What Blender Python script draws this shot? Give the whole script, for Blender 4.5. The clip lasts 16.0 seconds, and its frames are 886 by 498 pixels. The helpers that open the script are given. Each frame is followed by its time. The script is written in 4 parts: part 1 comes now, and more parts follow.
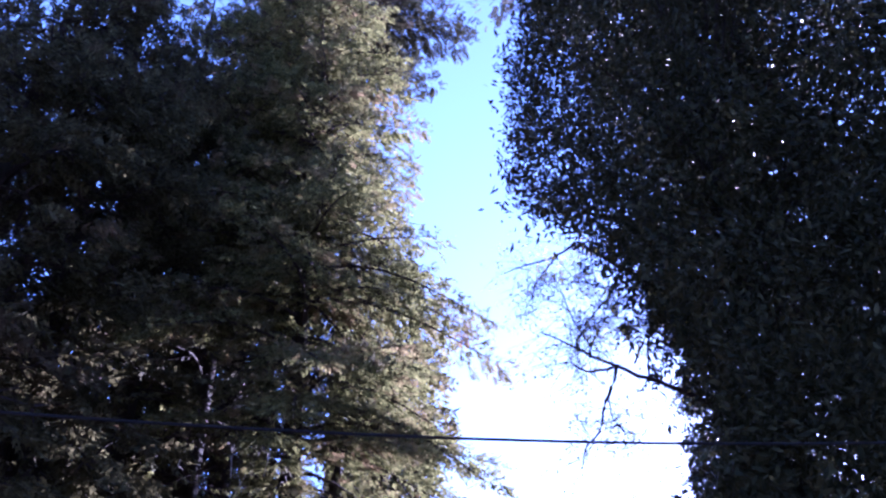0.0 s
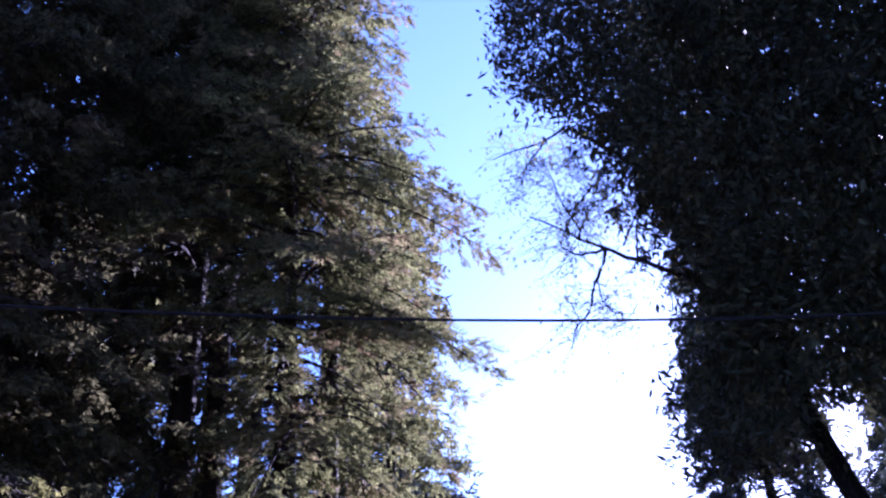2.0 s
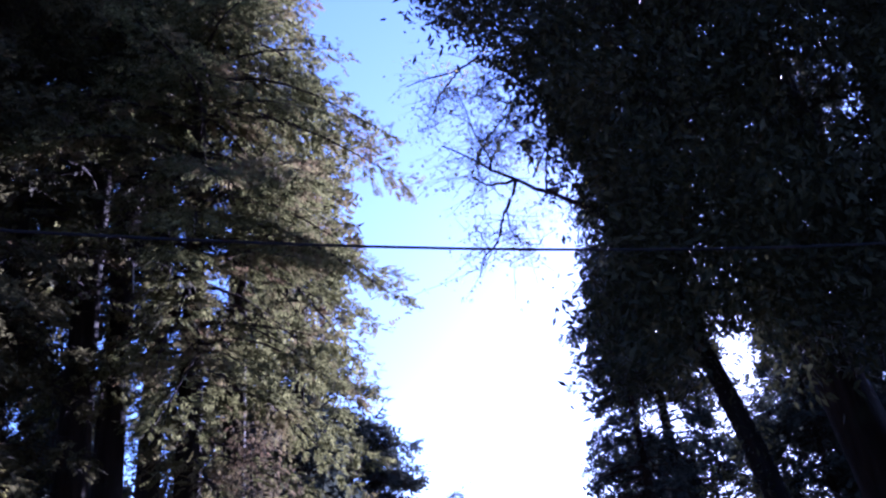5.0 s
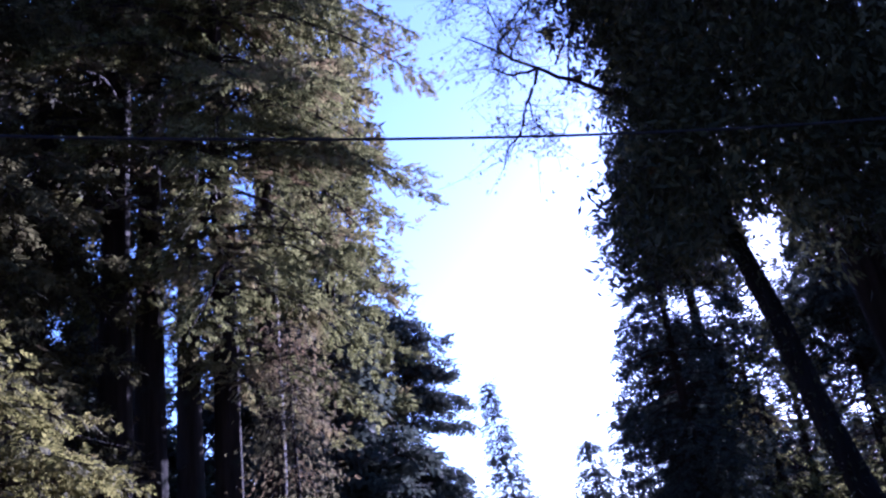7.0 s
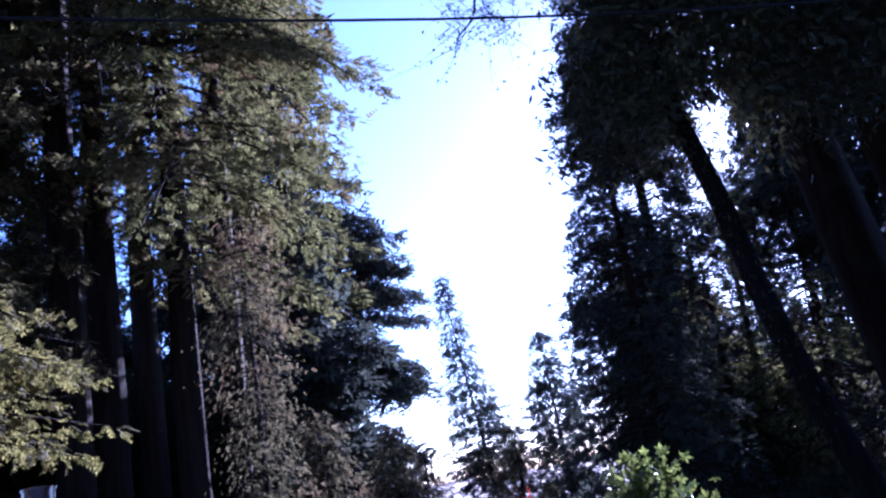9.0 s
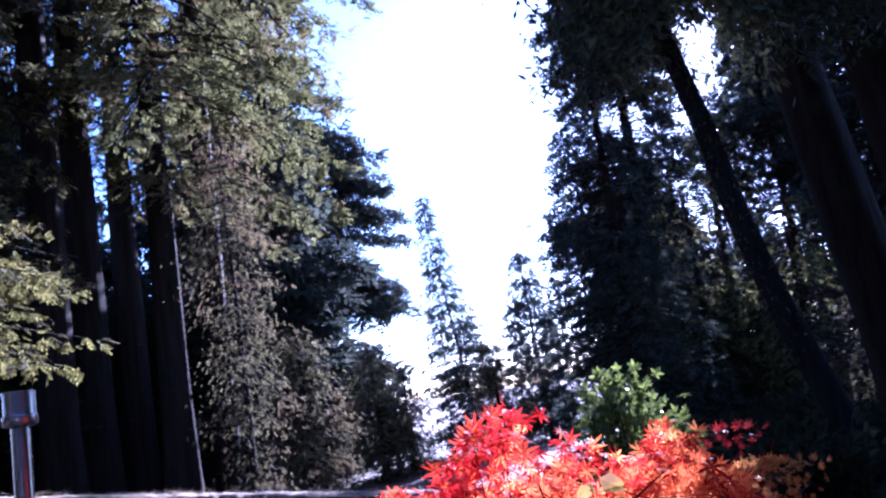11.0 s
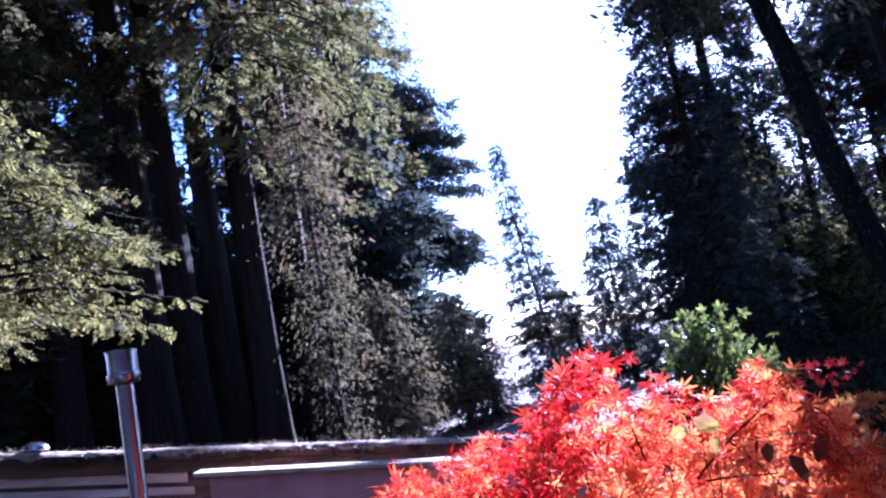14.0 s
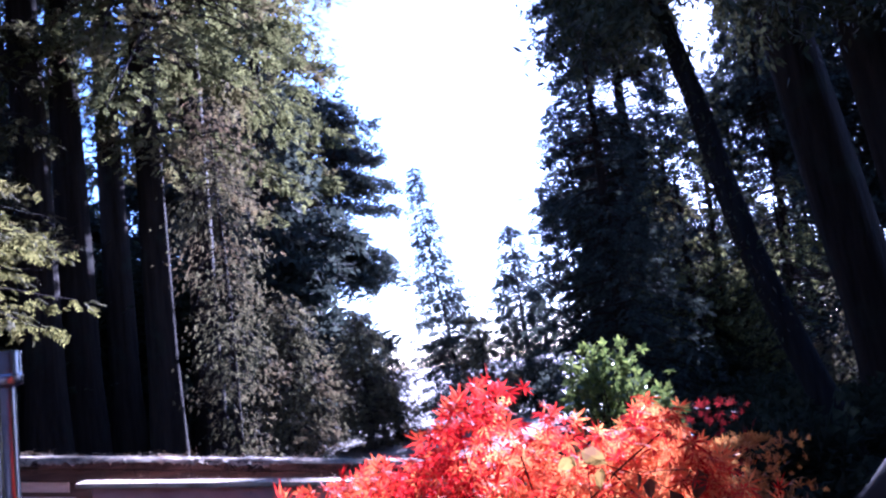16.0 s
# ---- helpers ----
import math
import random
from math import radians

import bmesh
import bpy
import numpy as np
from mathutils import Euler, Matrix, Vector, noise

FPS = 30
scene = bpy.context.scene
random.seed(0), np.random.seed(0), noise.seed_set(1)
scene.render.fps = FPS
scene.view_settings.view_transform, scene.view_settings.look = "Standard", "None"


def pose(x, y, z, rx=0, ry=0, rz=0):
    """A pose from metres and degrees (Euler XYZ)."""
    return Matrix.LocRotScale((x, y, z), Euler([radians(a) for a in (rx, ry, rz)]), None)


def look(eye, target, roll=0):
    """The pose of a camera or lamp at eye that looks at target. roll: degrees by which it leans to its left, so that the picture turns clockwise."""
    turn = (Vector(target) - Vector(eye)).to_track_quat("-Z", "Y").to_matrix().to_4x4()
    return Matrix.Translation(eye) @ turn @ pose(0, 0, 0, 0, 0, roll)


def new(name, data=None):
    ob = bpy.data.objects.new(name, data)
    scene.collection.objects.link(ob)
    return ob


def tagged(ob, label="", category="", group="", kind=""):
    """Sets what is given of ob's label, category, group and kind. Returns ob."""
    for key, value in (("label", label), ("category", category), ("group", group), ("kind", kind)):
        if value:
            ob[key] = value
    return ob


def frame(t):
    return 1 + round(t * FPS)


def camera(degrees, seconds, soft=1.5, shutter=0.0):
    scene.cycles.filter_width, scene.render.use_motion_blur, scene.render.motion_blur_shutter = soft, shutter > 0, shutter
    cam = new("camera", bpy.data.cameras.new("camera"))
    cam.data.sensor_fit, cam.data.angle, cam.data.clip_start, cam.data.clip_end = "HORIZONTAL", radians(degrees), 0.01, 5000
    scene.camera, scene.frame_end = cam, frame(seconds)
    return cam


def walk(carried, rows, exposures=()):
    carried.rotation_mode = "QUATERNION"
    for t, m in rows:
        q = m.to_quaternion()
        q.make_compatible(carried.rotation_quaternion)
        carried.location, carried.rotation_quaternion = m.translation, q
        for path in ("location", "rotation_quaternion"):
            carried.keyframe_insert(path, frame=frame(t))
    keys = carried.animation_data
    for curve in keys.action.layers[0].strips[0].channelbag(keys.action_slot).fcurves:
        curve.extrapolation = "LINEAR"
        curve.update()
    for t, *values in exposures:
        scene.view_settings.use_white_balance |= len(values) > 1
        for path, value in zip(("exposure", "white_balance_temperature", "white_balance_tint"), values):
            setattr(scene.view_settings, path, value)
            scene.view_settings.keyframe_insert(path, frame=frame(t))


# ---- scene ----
EYE = 2.9
cam = camera(53.76, 16.0, soft=2.3)
PATH = [
    (0.0, pose(-0.009, 0, EYE + 0.200, 130.88, 2.45, 2.45)),
    (0.5, pose(-0.009, 0, EYE + 0.190, 130.69, 3.75, 2.33)),
    (1.0, pose(-0.009, 0, EYE + 0.170, 127.72, 3.08, 2.37)),
    (1.5, pose(-0.010, 0, EYE + 0.170, 124.87, 3.51, 2.61)),
    (2.0, pose(-0.010, 0, EYE + 0.170, 123.64, 3.94, 2.75)),
    (2.5, pose(-0.011, 0, EYE + 0.170, 120.68, 2.99, 2.87)),
    (3.0, pose(-0.003, 0, EYE + 0.155, 118.78, 3.29, 0.68)),
    (3.5, pose(0.009, 0, EYE + 0.155, 118.53, 3.60, -2.40)),
    (6.0, pose(0.003, 0, EYE + 0.155, 118.62, 7.33, -0.66)),
    (6.5, pose(-0.002, 0, EYE + 0.150, 116.94, 7.83, 0.58)),
    (7.0, pose(0.002, 0, EYE + 0.110, 112.08, 7.17, -0.39)),
    (7.5, pose(0.006, 0, EYE + 0.095, 110.50, 7.52, -1.58)),
    (8.0, pose(0.008, 0, EYE + 0.070, 109.45, 7.56, -1.99)),
    (8.5, pose(0.008, 0, EYE + 0.050, 108.27, 8.56, -2.11)),
    (9.0, pose(0.011, 0, EYE + 0.032, 104.97, 8.80, -3.08)),
    (9.5, pose(0.013, 0, EYE + 0.015, 102.89, 8.60, -3.51)),
    (10.0, pose(0.014, 0, EYE + 0.000, 101.84, 8.22, -3.84)),
    (12.5, pose(0.019, 0, EYE + 0.000, 97.35, 8.45, -5.17)),
    (13.0, pose(0.015, 0, EYE + 0.000, 98.47, 9.05, -3.96)),
    (13.5, pose(0.002, 0, EYE + 0.000, 98.14, 9.40, -0.58)),
    (14.0, pose(-0.003, 0, EYE + 0.000, 97.06, 9.83, 0.78)),
    (14.5, pose(-0.006, 0, EYE + 0.000, 97.48, 10.15, 1.69)),
    (15.0, pose(-0.002, 0, EYE + 0.000, 96.50, 8.40, 0.54)),
    (15.5, pose(0.008, 0, EYE + 0.000, 96.66, 7.59, -2.04)),
    (16.0, pose(0.020, 0, EYE + 0.000, 97.55, 6.78, -5.39)),
]
EXPOSURES = [(0, 3.75, 4800, 54), (1.5, 3.4, 4800, 54), (3, 3.1, 4750, 52), (8, 2.9, 4700, 50), (9, 2.85, 4600, 46), (10, 3.0, 4590, 45), (12.5, 3.5, 4580, 43), (16, 3.5, 4580, 43)]
walk(cam, PATH, EXPOSURES)

# ---------------------------------------------------------------- light
SUN_AZ, SUN_EL = 24.4, 19.3          # degrees right of +y, and up
SUN_WAY = Vector((math.sin(radians(SUN_AZ)) * math.cos(radians(SUN_EL)),
                  math.cos(radians(SUN_AZ)) * math.cos(radians(SUN_EL)), math.sin(radians(SUN_EL))))
world = bpy.data.worlds.new("sky")
scene.world = world
world.use_nodes = True
sky = world.node_tree.nodes.new("ShaderNodeTexSky")
sky.sky_type, sky.sun_disc = "NISHITA", False
sky.sun_elevation, sky.sun_rotation = radians(SUN_EL), radians(SUN_AZ)
sky.air_density, sky.dust_density, sky.ozone_density = 1.0, 0.5, 2.0
sky.altitude = 1200
back = world.node_tree.nodes["Background"]
back.inputs["Strength"].default_value = 0.05
world.node_tree.links.new(sky.outputs["Color"], back.inputs["Color"])

sun = new("sun", bpy.data.lights.new("sun", "SUN"))
sun.data.energy, sun.data.angle, sun.data.color = 5.0, radians(0.53), (1.0, 0.93, 0.82)
sun.matrix_world = look(SUN_WAY * 100, (0, 0, 0))


# ---------------------------------------------------------------- materials
def nodes_of(name):
    mat = bpy.data.materials.new(name)
    mat.use_nodes = True
    tree = mat.node_tree
    return mat, tree, tree.nodes["Principled BSDF"]


def ramp(tree, fac, stops):
    r = tree.nodes.new("ShaderNodeValToRGB")
    while len(r.color_ramp.elements) < len(stops):
        r.color_ramp.elements.new(0.5)
    for e, (p, c) in zip(r.color_ramp.elements, stops):
        e.position, e.color = p, (*c, 1)
    tree.links.new(fac, r.inputs["Fac"])
    return r.outputs["Color"]


def noise_fac(tree, scale, detail=3.0, stretch=(1, 1, 1), rough=0.6):
    co = tree.nodes.new("ShaderNodeTexCoord")
    mp = tree.nodes.new("ShaderNodeMapping")
    mp.inputs["Scale"].default_value = stretch
    n = tree.nodes.new("ShaderNodeTexNoise")
    n.inputs["Scale"].default_value, n.inputs["Detail"].default_value = scale, detail
    n.inputs["Roughness"].default_value = rough
    tree.links.new(co.outputs["Object"], mp.inputs["Vector"])
    tree.links.new(mp.outputs["Vector"], n.inputs["Vector"])
    return n.outputs["Fac"]


def mix_col(tree, fac, a, b, blend="MIX"):
    m = tree.nodes.new("ShaderNodeMix")
    m.data_type, m.blend_type = "RGBA", blend
    for sock, v in ((m.inputs[0], fac), (m.inputs[6], a), (m.inputs[7], b)):
        if isinstance(v, (int, float)):
            sock.default_value = v
        elif isinstance(v, tuple):
            sock.default_value = (*v, 1)
        else:
            tree.links.new(v, sock)
    return m.outputs[2]


def bump_to(tree, bsdf, height, strength, dist=0.02):
    b = tree.nodes.new("ShaderNodeBump")
    b.inputs["Strength"].default_value, b.inputs["Distance"].default_value = strength, dist
    tree.links.new(height, b.inputs["Height"])
    tree.links.new(b.outputs["Normal"], bsdf.inputs["Normal"])


def foliage(name, dark, light, dead, dead_from=0.62, through_light=0.35, rough=0.85, patch=0.35, per_object=False, gloss=0.05):
    """Needles or leaves: a leaf-by-leaf spread of colour, larger patches of dead growth, light coming through."""
    mat, tree, bsdf = nodes_of(name)
    info = tree.nodes.new("ShaderNodeObjectInfo" if per_object else "ShaderNodeNewGeometry")
    rnd = info.outputs["Random" if per_object else "Random Per Island"]
    green = mix_col(tree, rnd, dark, light)
    patchy = ramp(tree, noise_fac(tree, patch, 4), [(dead_from - 0.06, (0, 0, 0)), (dead_from + 0.1, (1, 1, 1))])
    col = mix_col(tree, patchy, green, dead)
    fine = ramp(tree, noise_fac(tree, 9.0, 2), [(0.3, (0.65, 0.65, 0.65)), (0.7, (1.15, 1.15, 1.15))])
    col = mix_col(tree, 1.0, col, fine, "MULTIPLY")
    tree.links.new(col, bsdf.inputs["Base Color"])
    bsdf.inputs["Roughness"].default_value = rough
    bsdf.inputs["Specular IOR Level"].default_value = gloss
    tl = tree.nodes.new("ShaderNodeBsdfTranslucent")
    tree.links.new(col, tl.inputs["Color"])
    ms = tree.nodes.new("ShaderNodeMixShader")
    ms.inputs[0].default_value = through_light
    out = tree.nodes["Material Output"]
    tree.links.new(bsdf.outputs[0], ms.inputs[1])
    tree.links.new(tl.outputs[0], ms.inputs[2])
    tree.links.new(ms.outputs[0], out.inputs["Surface"])
    return mat


def bark(name, dark, light, scale=6.0):
    mat, tree, bsdf = nodes_of(name)
    n = noise_fac(tree, scale, 6, (1, 1, 0.08), 0.7)
    col = ramp(tree, n, [(0.3, dark), (0.65, light)])
    moss = ramp(tree, noise_fac(tree, 1.1, 3), [(0.55, (0, 0, 0)), (0.75, (1, 1, 1))])
    tree.links.new(mix_col(tree, moss, col, (0.018, 0.02, 0.014)), bsdf.inputs["Base Color"])
    bsdf.inputs["Roughness"].default_value = 0.95
    bsdf.inputs["Specular IOR Level"].default_value = 0.06
    bump_to(tree, bsdf, n, 0.9, 0.06)
    return mat


M_REDWOOD = foliage("redwood_needles", (0.032, 0.034, 0.013), (0.172, 0.172, 0.064), (0.15, 0.11, 0.056), 0.57, 0.45)
# dimmer copy: shade on the left-hand redwoods put into the needle colour
M_REDWOOD_DIM = foliage("dimmed_redwood_needles", (0.024, 0.023, 0.011), (0.105, 0.098, 0.045), (0.1, 0.07, 0.042), 0.6, 0.42)
# the redwood needles again, darkened: crown shade put into their colour
M_SHADE = foliage("shade_coloured_redwood_needles", (0.02, 0.024, 0.014), (0.06, 0.06, 0.036), (0.07, 0.05, 0.035), 0.62, 0.3)
M_FIR = foliage("fir_needles", (0.024, 0.032, 0.027), (0.07, 0.082, 0.064), (0.08, 0.064, 0.05), 0.66)
M_DEADISH = foliage("browned_needles", (0.034, 0.033, 0.017), (0.172, 0.156, 0.082), (0.12, 0.085, 0.048), 0.52, 0.45)
M_YOUNG = foliage("young_needles", (0.034, 0.036, 0.011), (0.19, 0.175, 0.055), (0.18, 0.14, 0.06), 0.6, 0.5, gloss=0.12)
# leaf colour set below real foliage to stand for deep forest shade
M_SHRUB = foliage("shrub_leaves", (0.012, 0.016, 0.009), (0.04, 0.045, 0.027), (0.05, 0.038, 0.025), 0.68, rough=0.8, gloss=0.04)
M_BROAD = foliage("broad_green_leaves", (0.035, 0.055, 0.013), (0.19, 0.225, 0.05), (0.09, 0.11, 0.03), 0.7, 0.45, 0.3, 3.0, gloss=0.5)
M_LAUREL = foliage("laurel_leaves", (0.018, 0.022, 0.012), (0.06, 0.062, 0.03), (0.07, 0.055, 0.03), 0.66, 0.14, 0.5)
M_YELLOW = foliage("autumn_yellow_leaves", (0.2, 0.12, 0.03), (0.34, 0.22, 0.06), (0.22, 0.12, 0.055), 0.55, 0.35, patch=22.0)
M_YELLOW_SMALL = foliage("small_yellow_leaves", (0.38, 0.3, 0.06), (0.62, 0.52, 0.14), (0.4, 0.26, 0.07), 0.6, 0.65)
M_BROWN = foliage("withered_leaves", (0.1, 0.04, 0.02), (0.2, 0.09, 0.05), (0.12, 0.06, 0.04), 0.6, 0.3)
M_MAPLE = foliage("red_maple_leaves", (0.34, 0.007, 0.007), (0.66, 0.03, 0.018), (0.74, 0.15, 0.04), 0.55, 0.45, 0.7, 2.2, gloss=0.03)
M_MAPLE_ONE = foliage("red_maple_leaf", (0.34, 0.007, 0.007), (0.66, 0.03, 0.018), (0.74, 0.15, 0.04), 0.55, 0.45, 0.7, 2.2, True, gloss=0.03)
M_MAPLE_GOLD = foliage("orange_maple_leaves", (0.66, 0.12, 0.03), (0.8, 0.34, 0.1), (0.74, 0.13, 0.04), 0.56, 0.5, 0.7, 2.6, gloss=0.03)
# maple red taken down to look shaded; the shade is in the colour
M_SHADED_RED = foliage("shade_darkened_red_leaves", (0.07, 0.006, 0.006), (0.2, 0.016, 0.014), (0.1, 0.03, 0.02), 0.6, 0.3, 0.7, 2.2, gloss=0.05)
M_ORANGE = foliage("orange_shrub_leaves", (0.3, 0.1, 0.02), (0.6, 0.26, 0.06), (0.2, 0.1, 0.04), 0.55, 0.45, 0.4, 2.0)
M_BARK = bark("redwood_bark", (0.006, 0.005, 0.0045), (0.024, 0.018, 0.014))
M_BARK_GREY = bark("grey_bark", (0.006, 0.0055, 0.005), (0.022, 0.02, 0.018))
M_MAPLE_WOOD = bark("maple_twig_bark", (0.03, 0.008, 0.006), (0.1, 0.03, 0.022), 30)
M_PALE_TWIG = bark("bleached_twig", (0.22, 0.2, 0.17), (0.5, 0.47, 0.42), 20)
M_TWIG = bark("twig_bark", (0.012, 0.009, 0.008), (0.04, 0.03, 0.026), 20)


def plain(name, dark, light, scale, rough, metal=0.0, bumpy=0.3, stretch=(1, 1, 1)):
    mat, tree, bsdf = nodes_of(name)
    n = noise_fac(tree, scale, 6, stretch)
    tree.links.new(ramp(tree, n, [(0.32, dark), (0.68, light)]), bsdf.inputs["Base Color"])
    bsdf.inputs["Roughness"].default_value, bsdf.inputs["Metallic"].default_value = rough, metal
    if bumpy:
        bump_to(tree, bsdf, n, bumpy, 0.01)
    return mat


M_GROUND = plain("leaf_litter", (0.04, 0.03, 0.02), (0.13, 0.09, 0.06), 3.0, 0.95, 0, 0.8)
M_STEEL = plain("galvanised_steel", (0.24, 0.245, 0.28), (0.36, 0.365, 0.4), 30.0, 0.26, 1.0, 0.03, (1, 1, 0.1))
M_CABLE = plain("black_cable", (0.012, 0.012, 0.014), (0.02, 0.02, 0.022), 40, 0.95, 0, 0.1)
M_DEBRIS = plain("needle_litter", (0.05, 0.037, 0.025), (0.4, 0.31, 0.2), 9.0, 0.95, 0, 0.9)
M_FASCIA = plain("weathered_dark_wood", (0.018, 0.011, 0.008), (0.12, 0.075, 0.052), 3.5, 0.8, 0, 0.5, (0.4, 1, 4))
M_WHITE = plain("dirty_white_paint", (0.22, 0.18, 0.15), (0.72, 0.65, 0.56), 2.2, 0.6, 0, 0.2, (0.5, 1, 3))
M_REAR_WALL = plain("rear_wall_grey", (0.2, 0.19, 0.2), (0.3, 0.29, 0.3), 2.0, 0.7, 0, 0.1)
M_PINK = plain("faded_red_paint", (0.52, 0.25, 0.2), (0.74, 0.4, 0.33), 3.0, 0.7, 0, 0.2)
M_CAP = plain("weathered_pale_board", (0.3, 0.22, 0.13), (0.68, 0.54, 0.36), 14.0, 0.8, 0, 0.4, (0.3, 3, 1))
M_ROCK = plain("near_black_rock", (0.008, 0.008, 0.007), (0.024, 0.023, 0.019), 4.0, 0.9, 0, 0.8)


# ---------------------------------------------------------------- helpers
def link_mesh(name, mesh, material, parent=None, label=""):
    ob = new(name, mesh)
    if material:
        mesh.materials.append(material)
    if parent is not None:
        ob.parent = parent
    return tagged(ob, label)


def part(name, bm, material, parent=None, label="", smooth=False):
    mesh = bpy.data.meshes.new(name)
    bm.normal_update()
    bm.to_mesh(mesh)
    bm.free()
    if smooth:
        mesh.polygons.foreach_set("use_smooth", [True] * len(mesh.polygons))
        mesh.set_sharp_from_angle(angle=radians(32))
    return link_mesh(name, mesh, material, parent, label)


def quads(name, verts, faces):
    """A mesh of three- or four-cornered faces from arrays."""
    k = faces.shape[1]
    mesh = bpy.data.meshes.new(name)
    nf = len(faces)
    mesh.vertices.add(len(verts))
    mesh.vertices.foreach_set("co", np.asarray(verts, np.float32).ravel())
    mesh.loops.add(nf * k)
    mesh.loops.foreach_set("vertex_index", np.asarray(faces, np.int32).ravel())
    mesh.polygons.add(nf)
    mesh.polygons.foreach_set("loop_start", np.arange(nf, dtype=np.int32) * k)
    mesh.update(calc_edges=True)
    return mesh


def thing(name, label, category, at, group="", kind=""):
    ob = new(name)
    ob.location = at
    ob.empty_display_size = 0.2
    return tagged(ob, label, category, group, kind)


def spot(az, d):
    return d * math.sin(radians(az)), d * math.cos(radians(az))


def unit(v):
    return v / np.maximum(np.linalg.norm(v, axis=-1, keepdims=True), 1e-9)


def ground_z(x, y):
    """A bank under the viewer that falls to flat ground, rising gently far off."""
    r = np.hypot(x, y)
    bank = 1.3 * (1 - np.clip((y - 0.5) / 5.0, 0, 1)) * np.clip(1 - (r - 8) / 20, 0, 1)
    return bank + 0.05 * np.sin(x * 0.7 + 1) * np.cos(y * 0.5)


def tubes(paths, radii, sides=5):
    """Tapered tubes: paths (n, k, 3), radii (n, k). Vertices and quads."""
    paths, radii = np.asarray(paths, float), np.asarray(radii, float)
    n, k, _ = paths.shape
    tang = unit(np.gradient(paths, axis=1))
    ref = np.where(np.abs(tang[..., 2:3]) > 0.9, np.array([1.0, 0, 0]), np.array([0, 0, 1.0]))
    u = unit(np.cross(tang, ref))
    v = np.cross(tang, u)
    a = np.arange(sides) / sides * 2 * np.pi
    ring = u[:, :, None] * np.cos(a)[:, None] + v[:, :, None] * np.sin(a)[:, None]
    verts = paths[:, :, None] + ring * radii[:, :, None, None]
    idx = np.arange(n * k * sides).reshape(n, k, sides)
    nxt = np.roll(idx, -1, axis=2)
    faces = np.stack([idx[:, :-1], nxt[:, :-1], nxt[:, 1:], idx[:, 1:]], -1).reshape(-1, 4)
    return verts.reshape(-1, 3), faces


# the leaf shapes: each a list of diamonds, along x, a metre long
def diamond(base, tip, half, lift=0.0):
    base, tip = np.array(base, float), np.array(tip, float)
    d = tip - base
    side = unit(np.array([-d[1], d[0], 0]))
    mid = base + d * 0.45 + np.array([0, 0, lift])
    return [base, mid + side * half, tip, mid - side * half]


def blade(base, tip, half):
    base, tip = np.array(base, float), np.array(tip, float)
    d = tip - base
    side = unit(np.array([-d[1], d[0], 0]))
    root = base + d * 0.12
    return [root + side * half, root - side * half, tip]


def spray_shape(pairs=5, seed=0, half=0.055, reach=0.42):
    rng = np.random.default_rng(seed)
    out = blade((0, 0, 0), (1, 0, 0), 0.035)
    for i in range(pairs):
        s = 0.12 + 0.8 * i / (pairs - 1)
        ln = reach * (1 - 0.55 * s) * rng.uniform(0.75, 1.15)
        for sgn in (-1, 1):
            a = rng.uniform(0.65, 1.0)
            tip = (s + ln * math.cos(a), sgn * ln * math.sin(a), rng.uniform(-0.16, 0.02))
            out += blade((s, 0, 0), tip, half * rng.uniform(0.8, 1.25))
    return np.array(out)


def palm_shape(lobes=7, seed=0, narrow=0.11):
    rng = np.random.default_rng(seed)
    out = []
    for i in range(lobes):
        u = (i / (lobes - 1) - 0.5) * 2
        ln = (0.62 - 0.3 * abs(u) ** 1.6) * rng.uniform(0.9, 1.1)
        a = u * 2.15
        out += diamond((0.38, 0, 0), (0.38 + ln * math.cos(a), ln * math.sin(a), -0.1 * abs(u) - rng.uniform(0, 0.1)), narrow * (1 - 0.3 * abs(u)), 0.02)
    out += diamond((0, 0, 0.05), (0.4, 0, 0), 0.012)
    return np.array(out)


def broad_shape(half=0.27):
    """An oval leaf, folded a little along its rib."""
    out = []
    for sgn in (-1, 1):
        out += [np.array(p) for p in ((0, 0, 0), (0.3, sgn * half, 0.07), (0.72, sgn * half * 0.7, 0.04), (0.5, 0, 0))]
        out += [np.array(p) for p in ((0.5, 0, 0), (0.72, sgn * half * 0.7, 0.04), (1, 0, -0.06), (0.8, 0, -0.02))]
    return np.array(out)


SPRAYS = [spray_shape(4, 1, 0.1, 0.46), spray_shape(4, 2, 0.095, 0.52), spray_shape(4, 3, 0.105, 0.44)]
BROAD_SPRAYS = [spray_shape(3, 6, 0.15, 0.55), spray_shape(3, 7, 0.14, 0.6)]
BARE = [spray_shape(2, 1, 0.03, 0.6), spray_shape(2, 2, 0.025, 0.7)]
PALM = [palm_shape(7, 1, 0.085), palm_shape(7, 2, 0.075), palm_shape(5, 3, 0.09)]
LOBED = [palm_shape(5, 21, 0.15), palm_shape(5, 22, 0.17)]
STAR = [palm_shape(7, 11, 0.06), palm_shape(7, 12, 0.052), palm_shape(7, 13, 0.066)]
NARROW = [np.array(diamond((0, 0, 0), (1, 0, -0.1), 0.17, 0.03)), np.array(diamond((0, 0, 0), (1, 0.1, 0.05), 0.15, -0.03)), np.array(diamond((0, 0, 0), (1, -0.12, -0.05), 0.19, 0.02))]
BROAD = [broad_shape(), broad_shape(0.33)]


